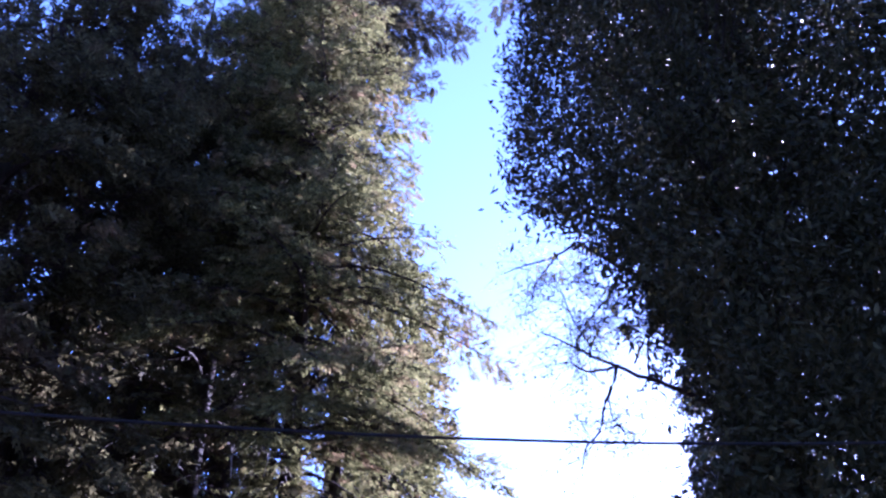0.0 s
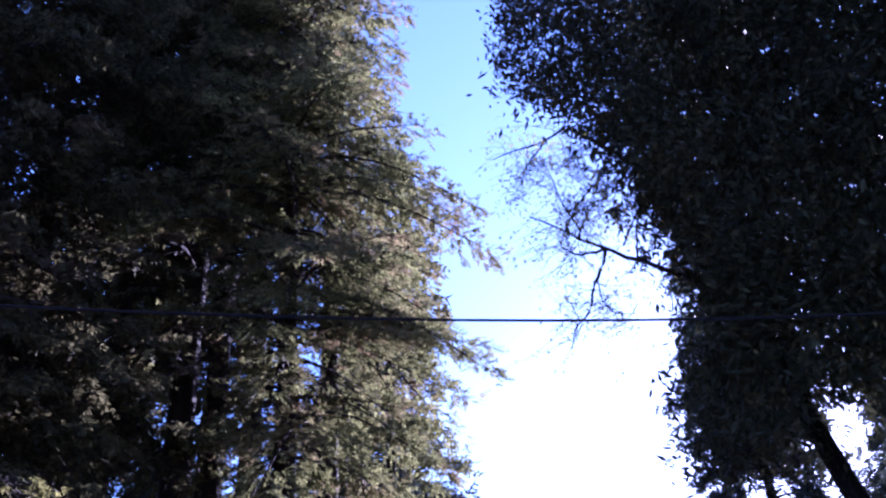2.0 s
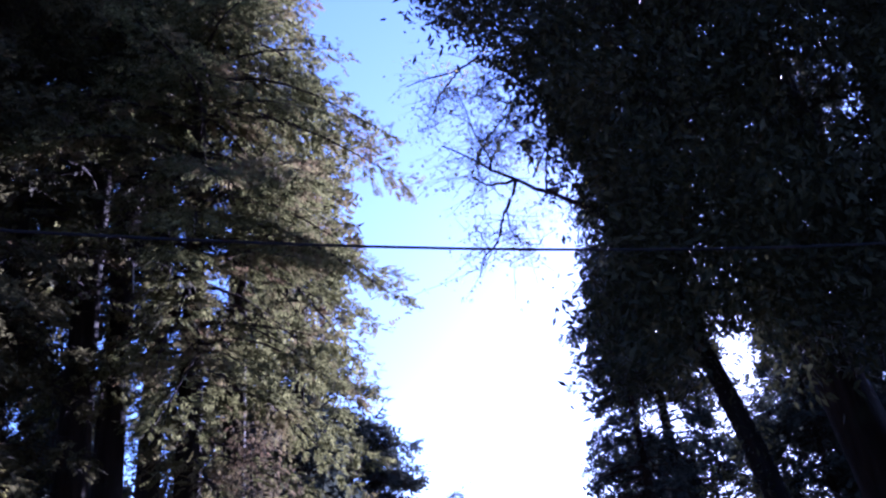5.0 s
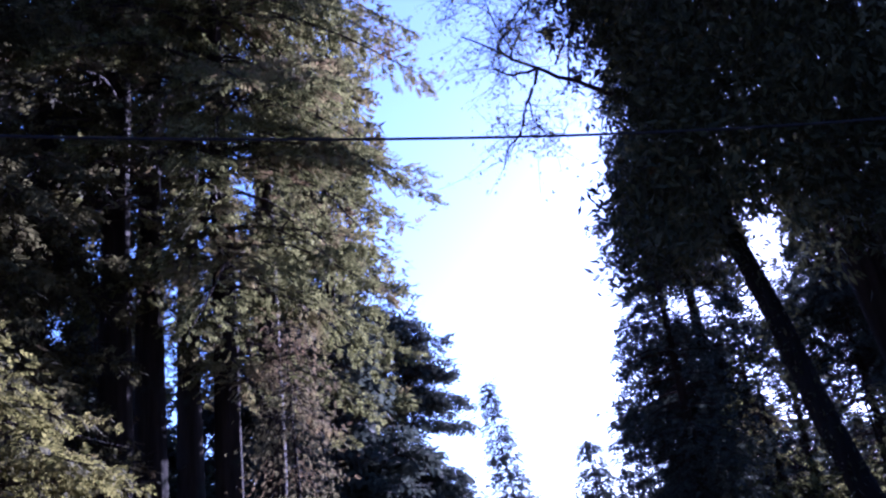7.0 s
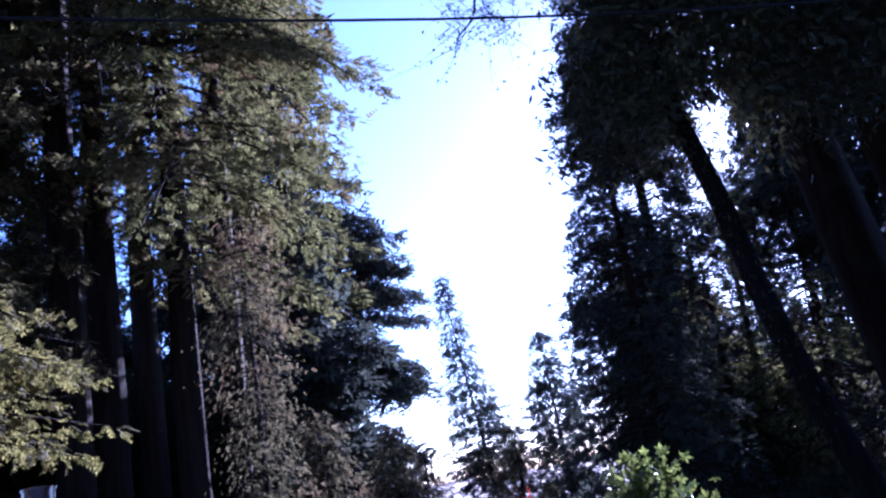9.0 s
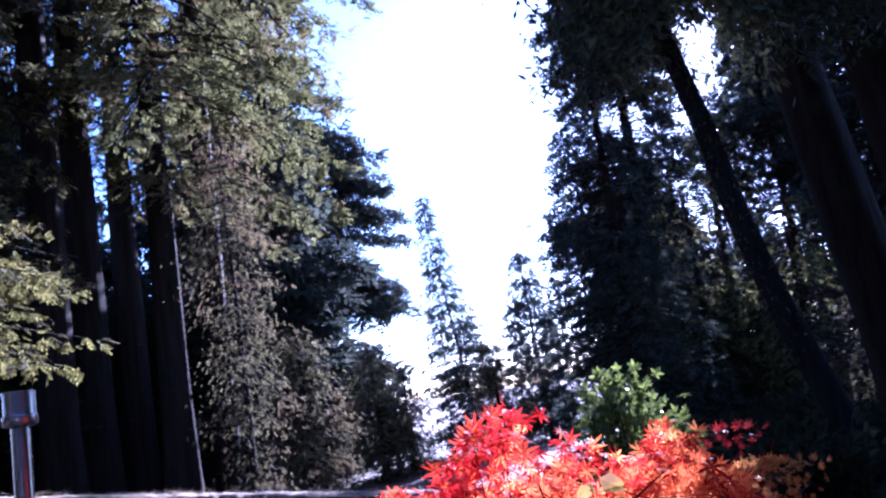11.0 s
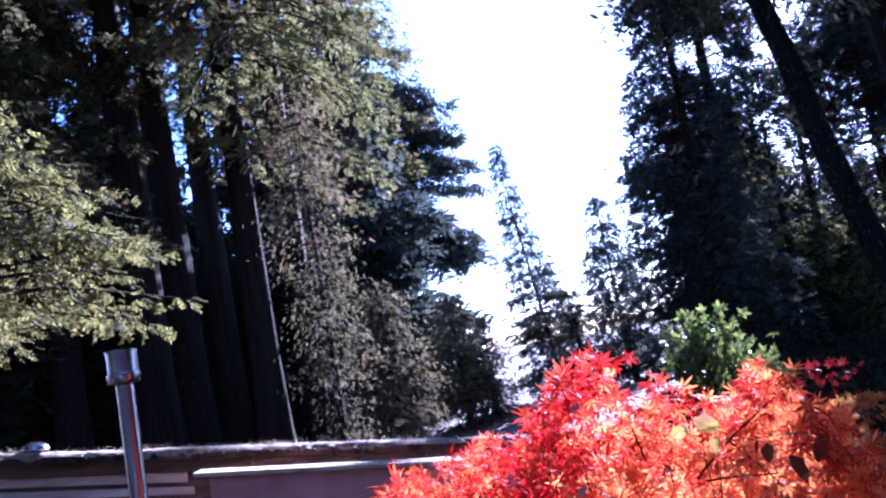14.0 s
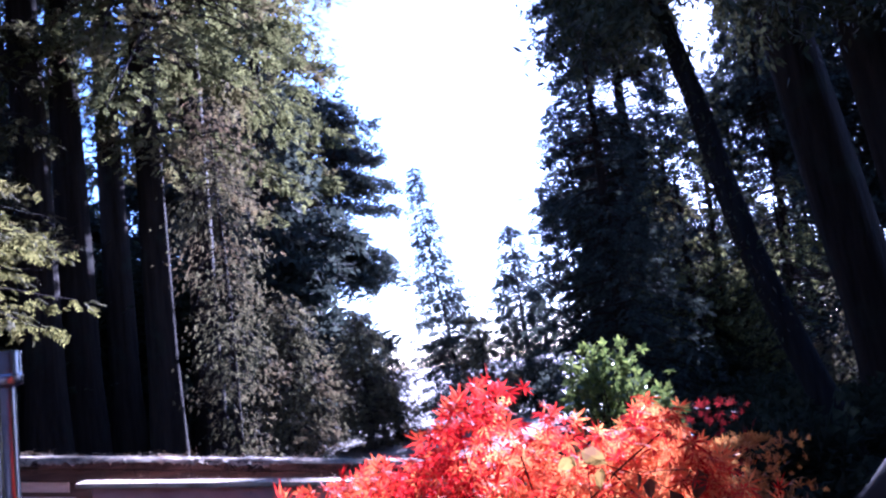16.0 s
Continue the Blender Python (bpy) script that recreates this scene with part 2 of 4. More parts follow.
def scatter(shapes, places, along, normal, size, rng, corners=3):
    """Leaf shapes set at places, pointing along, facing normal. Vertices and quads."""
    along = unit(along)
    side = unit(np.cross(normal, along))
    up = np.cross(along, side)
    pick = rng.integers(0, len(shapes), len(places))
    vs, fs, start = [], [], 0
    for i, shape in enumerate(shapes):
        w = pick == i
        if not w.any():
            continue
        v = (shape[None, :, 0, None] * along[w][:, None] + shape[None, :, 1, None] * side[w][:, None]
             + shape[None, :, 2, None] * up[w][:, None]) * size[w][:, None, None] + places[w][:, None]
        v = v.reshape(-1, 3)
        vs.append(v)
        fs.append(np.arange(len(v)).reshape(-1, corners) + start)
        start += len(v)
    return np.concatenate(vs), np.concatenate(fs)


# gaps cut in the crowns to let the low sun through: a point on the beam, its radius
GAPS = [((0.0, 0.0, 2.9), 0.34), ((0.42, 2.4, 2.5), 0.84), ((1.39, 3.2, 2.42), 0.3), ((2.07, 7.0, 2.75), 0.8), ((-5.4, 27.2, 3.6), 0.22), ((-5.4, 27.2, 5.6), 0.26), ((-5.5, 27.2, 8.4), 0.26),
        ((-3.0, 8.0, 2.65), 0.75), ((-1.5, 7.6, 2.4), 0.75), ((0.0, 7.4, 2.2), 0.7),
        ((-1.6, 6.75, 2.35), 0.6), ((-0.5, 6.75, 2.2), 0.6)]


# clumps chosen to be sunlit, foliage ahead of each cut away: bearing, height angle and distance of each, the beam's
# radius
SUNLIT = [(-25, 33, 25, 1.4), (-21, 31, 25.5, 1.5), (-23, 27.5, 25.5, 1.3), (-17, 29, 27, 1.3), (-28, 31, 24, 1.2), (-24, 24.5, 25, 1.1), (-20.5, 35, 26, 1.1), (-12.5, 27, 25.5, 1.0), (-19.5, 24.5, 26, 0.9), (-27, 29, 24, 1.0), (-15.5, 35, 27, 1.0), (-10, 24, 25, 1.0),
          (21.0, 8, 27, 1.2), (22.6, 5, 27, 1.2), (27.4, 4.5, 24, 1.3), (29.2, 0.8, 24, 1.0), (30.8, -2.5, 22, 1.3), (-20, 9, 11.4, 1.2), (-24, 11, 11.4, 1.2), (-23, 7, 11.4, 1.0)]


def out_of_gap(p, rng, keep=0.1):
    w = np.array(SUN_WAY)
    ok = np.ones(len(p), bool)
    for az, el, d, r in SUNLIT:
        rel = p - np.array([*spot(az, d), EYE + d * math.tan(radians(el))])
        ahead = rel @ w
        off = np.linalg.norm(rel - ahead[:, None] * w, axis=1)
        ok &= (off > r * rng.uniform(0.6, 1.3, len(p))) | (ahead < 1.2)
    for start, r in GAPS:
        rel = p - np.array(start)
        off = np.linalg.norm(rel - (rel @ w)[:, None] * w, axis=1)
        ok &= (off > r * rng.uniform(0.6, 1.5, len(p))) | ((off > 0.6 * r) & (rng.random(len(p)) < keep))
    return ok


def conifer(name, label, az, d, height, girth, profile, seed, leaf, lean=(0, 0), boughs=5.0, size=0.3, droop=(0.5, 0.25), rise=0.2,
            wood=None, group="tall conifers", category="conifer tree", hang=0.3, z0=None, apart=False, inner=1.3,
            bare_left=None, even=0.6, every=0.5, sprays=3, side_reach=0.34, clump=0.28):
    """A trunk, boughs that sag outwards, flat side shoots along each bough and sprays of needles along each shoot.
    profile: (height, reach) pairs; droop: at the lowest and the highest bough; every: metres between side shoots; sprays: to each half metre of shoot."""
    rng = np.random.default_rng(seed)
    x0, y0 = spot(az, d)
    base = np.array([x0, y0, float(ground_z(x0, y0)) - 0.1 if z0 is None else z0])
    tree = thing(name, label, category, base, group)
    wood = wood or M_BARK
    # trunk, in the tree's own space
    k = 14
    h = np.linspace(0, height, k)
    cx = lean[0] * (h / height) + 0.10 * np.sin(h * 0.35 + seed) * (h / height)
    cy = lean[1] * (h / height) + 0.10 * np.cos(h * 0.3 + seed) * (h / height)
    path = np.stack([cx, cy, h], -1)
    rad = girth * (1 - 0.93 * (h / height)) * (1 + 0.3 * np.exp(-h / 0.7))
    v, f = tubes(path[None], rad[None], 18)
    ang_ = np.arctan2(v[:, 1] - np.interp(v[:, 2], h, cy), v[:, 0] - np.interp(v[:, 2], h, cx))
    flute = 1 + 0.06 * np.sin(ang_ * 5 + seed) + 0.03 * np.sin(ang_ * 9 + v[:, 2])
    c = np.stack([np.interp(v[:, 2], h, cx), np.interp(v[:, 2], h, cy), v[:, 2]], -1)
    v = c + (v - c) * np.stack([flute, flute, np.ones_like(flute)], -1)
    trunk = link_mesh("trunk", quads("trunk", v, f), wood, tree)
    trunk.data.polygons.foreach_set("use_smooth", [True] * len(trunk.data.polygons))
    # boughs
    hs, rs = np.array([p[0] for p in profile], float), np.array([p[1] for p in profile], float)
    n = int((hs[-1] - hs[0]) * boughs)
    z = np.sort(rng.uniform(hs[0], hs[-1], n))
    a = np.arange(n) * 2.399 + rng.normal(0, 0.5, n)
    reach = np.interp(z, hs, rs) * rng.uniform(even, 1.03, n) + 0.1
    if bare_left:
        reach = np.where((z < bare_left) & (np.cos(a) < 0.1), reach * 0.3, reach)
    out = np.stack([np.cos(a), np.sin(a), 0 * a], -1)
    side = np.stack([-np.sin(a), np.cos(a), 0 * a], -1)
    o = np.stack([np.interp(z, h, cx), np.interp(z, h, cy), z], -1)
    up = rise * rng.uniform(0.5, 1.4, n)
    down = np.interp(z, [hs[0], hs[-1]], droop) * rng.uniform(0.6, 1.35, n) + rise
    bend = rng.normal(0, 0.16, n)

    def along_at(i, t):
        return (o[i] + out[i] * (reach[i] * t)[:, None] + side[i] * (reach[i] * bend[i] * t * t)[:, None]
                + np.array([0, 0, 1.0]) * (reach[i] * (up[i] * t - down[i] * t * t + 0.12 * t ** 5))[:, None])
    s = np.linspace(0, 0.94, 7)
    pts = np.stack([along_at(np.arange(n), np.full(n, t)) for t in s], 1)
    r0 = np.clip(0.0115 * reach + 0.006, 0.008, 0.1)
    rads = r0[:, None] * np.linspace(1, 0.12, 7)[None]
    if apart:
        for j in range(n):
            vj, fj = tubes(pts[j:j + 1], rads[j:j + 1], 5)
            link_mesh("bough", quads("bough", vj, fj), M_TWIG, tree)
    else:
        v, f = tubes(pts, rads, 4)
        tagged(link_mesh("branchwork", quads("branchwork", v, f), M_TWIG, tree), kind="stuff")
    # side shoots, to both sides and ahead, each a few sprays long
    m = np.maximum((reach / every).astype(int) * 2, 3)
    bi = np.repeat(np.arange(n), m)
    nth = np.arange(len(bi)) - np.repeat(np.cumsum(m) - m, m)
    t = np.clip(0.1 + 0.9 * ((nth + rng.random(len(bi))) / m[bi]) ** 0.75, 0, 1)
    sg = np.where(nth % 2 == 0, 1.0, -1.0)
    ln = (side_reach * reach[bi] * (1.05 - t) ** 0.8 * np.minimum(1, 0.35 + 2.2 * t) + 0.9 * size) * rng.uniform(0.55, 1.2, len(bi))
    fwd = rng.uniform(0.35, 1.0, len(bi))
    way = unit(out[bi] * fwd[:, None] + side[bi] * sg[:, None])
    root = along_at(bi, t)
    cnt = np.maximum(np.round(ln / 0.5 * sprays * rng.uniform(0.6, 1.4, len(bi))).astype(int), 2)
    ki = np.repeat(np.arange(len(bi)), cnt)
    u = rng.random(len(ki)) ** 0.8
    p = root[ki] + way[ki] * (ln[ki] * u)[:, None]
    p[:, 2] -= hang * (ln[ki] * u * u + 0.5 * size * rng.random(len(ki)))
    # sprays gather in clumps
    p += rng.normal(0, 1, p.shape) * np.array([1, 1, 0.55]) * clump * size
    head = way[ki] + rng.normal(0, 0.28, p.shape)
    head[:, 2] -= rng.uniform(0.0, 0.5 + 1.2 * hang, len(ki))
    nor = np.array([0, 0, 1.0]) + rng.normal(0, 0.45, p.shape)
    sz = 1.25 * size * rng.uniform(0.6, 1.3, len(ki)) * (0.75 + 0.35 * (1 - u))
    ok = out_of_gap(p + base, rng)
    v, f = scatter(BROAD_SPRAYS if size > 0.8 or (size > 0.4 and d > 33) else SPRAYS, p[ok], head[ok], nor[ok], sz[ok], rng)
    link_mesh("crown", quads("crown", v, f), leaf, tree)
    # bare twigs added in the inner crown to block light and blacken its gaps
    q_ = np.repeat(np.arange(n), np.maximum((reach * inner).astype(int), 1))
    t_ = rng.uniform(0.03, 0.62, len(q_))
    pi_ = along_at(q_, t_) + rng.normal(0, 0.25, (len(q_), 3)) * (0.4 + 0.15 * reach[q_])[:, None]
    wi = out[q_] + rng.normal(0, 0.7, pi_.shape) - np.array([0, 0, 0.4])
    ok = out_of_gap(pi_ + base, rng)
    v, f = scatter(BARE, pi_[ok], wi[ok], rng.normal(0, 1, pi_.shape)[ok], (2.6 * size * rng.uniform(0.7, 1.3, len(q_)))[ok], rng)
    tagged(link_mesh("shading_twigwork", quads("shading_twigwork", v, f), M_TWIG, tree), kind="stuff")
    return tree


def limb(points, r0, r1, seed=0, k=12):
    """A bent limb through a few points, as one path and its radii."""
    pts = np.array(points, float)
    s = np.linspace(0, len(pts) - 1, k)
    q = np.stack([np.interp(s, np.arange(len(pts)), pts[:, c]) for c in range(3)], -1)
    for _ in range(2):
        q[1:-1] = 0.25 * q[:-2] + 0.5 * q[1:-1] + 0.25 * q[2:]
    rng = np.random.default_rng(seed)
    q[1:-1] += rng.normal(0, 0.3, q[1:-1].shape) * np.linspace(r0, r1, k)[1:-1, None] * (1 if r0 < 0.06 else 0.12)
    return q, np.linspace(r0, r1, k)


def shrub(name, label, az, d, top, radius, leaf, seed, size=0.22, n=900, low=0.0, shapes=None, group="undergrowth", category="shrub", squash=1.0, spread=1.0, dome=0.0):
    """A many-stemmed bush with an uneven crown."""
    rng = np.random.default_rng(seed)
    x0, y0 = spot(az, d)
    base = np.array([x0, y0, float(ground_z(x0, y0)) - 0.05])
    bush = thing(name, label, category, base, group)
    h = top - base[2]
    m = 34 if dome else 16
    ends = []
    paths = []
    for j in range(m):
        a, r = rng.uniform(0, 6.28), radius * rng.uniform(0.3, 0.95)
        e = np.array([r * math.cos(a), r * math.sin(a) * squash, h * rng.uniform(0.55, 1.0) * (1 - 0.25 * (r / radius) ** 2)])
        if dome:
            e[2] = h - dome + dome * (1 - (r / radius) ** 2) * rng.uniform(0.35, 0.95) - 0.12 * e[0] / radius
        mid = e * np.array([0.35, 0.35, 0.55]) + rng.normal(0, 0.05, 3)
        q, _ = limb([(0.1 * math.cos(a), 0.1 * math.sin(a), 0), mid, e], 0.03, 0.006, seed + j, 7)
        paths.append(q)
        ends.append(e)
    for q in paths:
        v, f = tubes(q[None], np.linspace(0.008 * h + 0.006, 0.004, 7)[None], 5)
        link_mesh("stem", quads("stem", v, f), M_TWIG, bush)
    ends = np.array(ends)
    j = rng.integers(0, m, n)
    p = ends[j] * (1 - 0.0) + rng.normal(0, 1, (n, 3)) * np.array([radius * 0.26, radius * 0.26, h * 0.1 + radius * 0.1]) * spread
    back_ = rng.random(n) < 0.45
    p[back_] = p[back_] * (0.45 + 0.5 * rng.random(back_.sum()))[:, None]
    p[:, 2] = np.clip(p[:, 2], low + 0.05, h * 1.02)
    if dome:
        rr = np.hypot(p[:, 0], p[:, 1])
        p[:, :2] *= (np.minimum(rr, radius * rng.uniform(0.8, 1.2, n)) / np.maximum(rr, 1e-6))[:, None]
    way = unit(p - np.array([0, 0, h * 0.5])) + rng.normal(0, 0.5, p.shape)
    way[:, 2] -= 0.25
    nor = np.array([0, -0.2, 1.0]) + rng.normal(0, 0.5, p.shape)
    v, f = scatter(shapes or SPRAYS, p, way, nor, size * rng.uniform(0.6, 1.3, n), rng, 4 if shapes else 3)
    link_mesh("leaves", quads("leaves", v, f), leaf, bush)
    return bush


# ---------------------------------------------------------------- ground
def build_ground():
    r = np.concatenate([np.linspace(0.3, 12, 24), np.linspace(14, 70, 20), np.array([90, 130, 200, 350, 700, 1500, 3000])])
    a = np.linspace(0, 2 * np.pi, 73)[:-1]
    x = r[:, None] * np.cos(a)
    y = r[:, None] * np.sin(a)
    z = ground_z(x, y)
    v = np.stack([x, y, z], -1).reshape(-1, 3)
    idx = np.arange(len(v)).reshape(len(r), len(a))
    nx = np.roll(idx, -1, 1)
    f = np.stack([idx[:-1], idx[1:], nx[1:], nx[:-1]], -1).reshape(-1, 4)
    hub = np.array([[0, 0, float(ground_z(0.0, 0.0))]])
    v = np.concatenate([v, hub])
    mid = np.array([[len(v) - 1, idx[0, i], idx[0, i + 1], idx[0, i + 2 if i + 2 < 72 else 0]] for i in range(0, 71, 2)])
    ob = link_mesh("ground", quads("ground", v, np.concatenate([f, mid])), M_GROUND)
    ob.data.polygons.foreach_set("use_smooth", [True] * len(ob.data.polygons))
    tagged(ob, "dark brown forest floor of needle litter", "ground", kind="structure")


build_ground()


def slab(bm, corners, thick):
    """A board from four corners of its front face, counter-clockwise, with depth along +y."""
    front = [bm.verts.new(c) for c in corners]
    behind = [bm.verts.new((c[0], c[1] + thick, c[2])) for c in corners]
    bm.faces.new(front)
    bm.faces.new(behind[::-1])
    for i in range(4):
        j = (i + 1) % 4
        bm.faces.new((front[j], front[i], behind[i], behind[j]))


def build_rear_wall():
    """A plain wall added unseen behind the viewer: blocks sky light, bounces some back."""
    bm = bmesh.new()
    slab(bm, [(-8, 0, 0.0), (8, 0, 0.0), (8, 0, 6.4), (-8, 0, 6.4)], 0.22)
    bmesh.ops.recalc_face_normals(bm, faces=bm.faces)
    ob = part("unseen_wall_south", bm, M_REAR_WALL)
    ob.location = (0, -2.8, 0)
    tagged(ob, "plain grey wall added unseen behind the viewer to block sky light", "wall", kind="structure")


build_rear_wall()


# ---------------------------------------------------------------- tall trees, sunlit side
TALL = "tall redwood with a dark trunk and sunlit olive-green boughs"
MAIN = conifer("redwood_tree", "tall redwood with long drooping sunlit boughs and a bright-edged trunk", -12.0, 28, 52, 0.48,
        [(10.5, 5.6), (12.5, 6.3), (15, 6.8), (18, 7.6), (20, 8.5), (23, 8.0), (26, 7.2), (29, 6.6), (31, 4.8), (36, 5.2), (42, 5.0), (47, 3.4), (52, 0.5)], 3, M_REDWOOD,
        boughs=7, droop=(0.62, 0.3), rise=0.16, hang=0.5, apart=True, inner=2.0, bare_left=14, size=0.34, even=0.58, every=0.46, sprays=4.6)


def dead_twigs(tree):
    """Pale dead shoots that catch the light in the crown."""
    shoots = [([(-24.9, 26.9), (-23.9, 27.6), (-22.9, 28.2)], 25), ([(-19.6, 26.6), (-19.3, 27.6)], 25), ([(-13.5, 27.9), (-13.8, 26.4)], 24), ([(-16.1, 27.5), (-16.0, 26.1)], 25),
              ([(-12.9, 30.9), (-12.7, 29.6)], 24), ([(-12.2, 31.0), (-12.1, 30.0)], 24), ([(-14.5, 18.6), (-14.2, 17.8), (-14.4, 16.9)], 25), ([(-15.0, 26.4), (-15.6, 25.2)], 25)]
    base = np.array(tree.location)
    for j, (way, d) in enumerate(shoots):
        q, r = limb([np.array([*spot(a, d), EYE + 0.15 + d * math.tan(radians(e))]) - base for a, e in way], 0.026, 0.008, 300 + j, 8)
        v, f = tubes(q[None], r[None], 5)
        link_mesh("dead_twig", quads("dead_twig", v, f), M_PALE_TWIG, tree, "pale bare dead twig")


dead_twigs(MAIN)
conifer("redwood_tree", TALL, -18.85, 29, 46, 0.66, [(17, 3.2), (20, 5), (30, 5.2), (40, 4), (46, 0.5)], 5, M_REDWOOD, boughs=4.4, size=0.48, sprays=3.6, every=0.6, inner=1.4)
conifer("redwood_tree", TALL, -16.75, 31, 48, 0.66, [(18, 3.2), (21, 5), (32, 5), (42, 3), (48, 0.5)], 6, M_REDWOOD, boughs=4.2, size=0.48, sprays=3.6, every=0.6, inner=1.2)
conifer("redwood_tree", TALL, -14.35, 33, 47, 0.56, [(14, 3.0), (20, 4.4), (26, 4.5), (36, 4.5), (47, 0.5)], 7, M_REDWOOD, boughs=4.2, size=0.5, sprays=3.4, every=0.6, inner=1.2, bare_left=20)
# the next three stand in shade, painted by the dimmed needles
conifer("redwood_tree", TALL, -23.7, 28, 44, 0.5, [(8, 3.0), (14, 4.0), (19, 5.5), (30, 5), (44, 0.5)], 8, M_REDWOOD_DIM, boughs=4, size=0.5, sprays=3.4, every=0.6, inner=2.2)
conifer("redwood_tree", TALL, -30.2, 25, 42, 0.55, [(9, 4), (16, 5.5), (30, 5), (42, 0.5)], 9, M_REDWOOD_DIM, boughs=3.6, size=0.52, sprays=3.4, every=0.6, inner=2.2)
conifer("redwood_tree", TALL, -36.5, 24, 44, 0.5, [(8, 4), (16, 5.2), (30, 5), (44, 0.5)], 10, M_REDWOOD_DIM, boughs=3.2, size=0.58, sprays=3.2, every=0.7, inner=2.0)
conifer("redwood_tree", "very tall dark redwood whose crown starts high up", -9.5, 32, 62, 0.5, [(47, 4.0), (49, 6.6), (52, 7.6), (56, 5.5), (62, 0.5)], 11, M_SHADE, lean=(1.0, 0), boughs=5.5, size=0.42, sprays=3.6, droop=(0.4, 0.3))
# hidden behind the main crown, added to keep sun off the left trees
conifer("redwood_tree", TALL, -4.8, 48, 48, 0.4, [(14, 3.6), (20, 4.2), (36, 3.6), (48, 0.4)], 17, M_REDWOOD, boughs=4, size=0.7, sprays=3, every=0.8)
conifer("fir_tree", "dark fir standing in the shade of taller trees", -2.0, 55, 22, 0.36, [(0.5, 4.6), (4, 4.4), (8, 4.8), (12, 5.6), (16, 6.2), (19, 5.2), (22, 0.8)], 12, M_FIR, boughs=7.5, size=0.6, sprays=3.4, every=0.6, even=0.5)
conifer("redwood_tree", "small redwood with browned hanging foliage", -7.9, 24, 11.0, 0.12, [(0.5, 1.2), (2.5, 1.1), (4.0, 1.4), (6, 1.15), (8.0, 1.5), (9.6, 1.4), (11.0, 0.9)], 13, M_DEADISH,
        even=0.3, boughs=20, droop=(0.9, 0.7), size=0.125, hang=1.0, sprays=9, every=0.32, clump=1.5)
conifer("redwood_tree", "small grey-green conifer beyond the roof", -4.3, 29, 5.8, 0.14, [(0.3, 2.2), (3, 1.9), (5.8, 0.5)], 14, M_DEADISH, boughs=28, size=0.19, hang=0.7, even=0.35, sprays=6, every=0.4, clump=0.9)
conifer("redwood_tree", "small grey-green conifer beyond the roof", 0.3, 35, 5.4, 0.14, [(0.1, 2.4), (2, 2.2), (5.4, 0.4)], 15, M_DEADISH, boughs=28, size=0.22, hang=0.7, even=0.35, sprays=6, every=0.4, clump=0.9)
conifer("redwood_tree", "small grey-green conifer beyond the roof", 2.1, 37, 4.4, 0.12, [(0.2, 1.9), (2, 1.6), (4.4, 0.3)], 18, M_DEADISH, boughs=26, size=0.22, hang=0.7, even=0.45, sprays=5, every=0.4, clump=0.9)
conifer("young_conifer", "young yellow-green conifer with full drooping boughs", -28.2, 12.3, 7.4, 0.09, [(4.4, 2.9), (4.8, 3.75), (5.4, 3.6), (6.0, 2.8), (6.6, 1.6), (7.4, 0.3)], 16, M_YOUNG, boughs=24, size=0.19, droop=(0.22, 0.2), hang=0.4, sprays=6, every=0.24, even=0.5, inner=2.2, apart=True)
# the first fir is an added sun block, mostly hidden by the main redwood
for k, (az, d, hh) in enumerate([(-5.2, 42, 17), (-34, 44, 34), (-29.5, 46, 32), (-24, 48, 30), (-19.6, 50, 22), (-26.8, 43, 20), (-15.8, 52, 14.0), (-10.1, 50, 22), (-6.9, 56, 34)]):
    conifer("fir_tree", "dark fir in the shaded forest behind the redwoods", az, d, hh, 0.35, [(0.5, 3.8), (hh * 0.35, 4.4), (hh * 0.7, 3.4), (hh, 0.5)], 60 + k, M_FIR,
            boughs=5, size=0.95, sprays=3, every=0.9, inner=0.8)

# unseen redwoods added around and behind the viewer to cut sky light
for k in range(11):
    az, d = (58 + k * 18 if k < 5 else 222 + (k - 5) * 16), 16 + 7 * ((k * 7) % 5) / 4
    az, d = {0: (62, 17.4), 9: (282, 9.5)}.get(k, (az, d))
    slim = 0.6 if k in (0, 9, 10) else 1.0
    conifer("redwood_tree", "tall redwood added unseen around the clearing to cut sky light", az, d, 34 + (k * 5) % 9, 0.5, [(2, 3.5 * slim), (10, 4.6 * slim), (24, 4.2 * slim), (34, 0.6)], 90 + k, M_REDWOOD,
            boughs=2.0, size=0.75 if slim < 1 else 2.1, sprays=1.5, every=1.3, inner=0.4, group="forest around the clearing")

# ---------------------------------------------------------------- conifers in the gap
conifer("spire_conifer", "slender dark conifer standing alone against the sky", 6.6, 44, 13.2, 0.12, [(0.5, 2.7), (3, 2.3), (6, 1.7), (9, 0.95), (11, 0.5), (13.2, 0.05)], 20, M_FIR, lean=(-1.25, 0), boughs=23,
        size=0.26, sprays=4, every=0.3, inner=1.2, droop=(0.3, 0.2), rise=0.05, hang=0.3, wood=M_BARK_GREY, apart=True, side_reach=0.34, even=0.6)
conifer("spire_conifer", "short brownish conifer in front of a taller one", 8.0, 39, 5.0, 0.12, [(0.3, 1.8), (3, 1.2), (5.0, 0.15)], 21, M_DEADISH, boughs=24, size=0.28, even=0.4, sprays=4, every=0.4)
conifer("spire_conifer", "dark conifer beside a dense evergreen", 11.2, 46, 9.9, 0.16, [(0.5, 2.4), (3, 2.0), (5.5, 1.6), (8, 0.85), (9.9, 0.1)], 22, M_FIR, lean=(-0.3, 0), boughs=20, size=0.34, sprays=4.6, every=0.38, even=0.6)

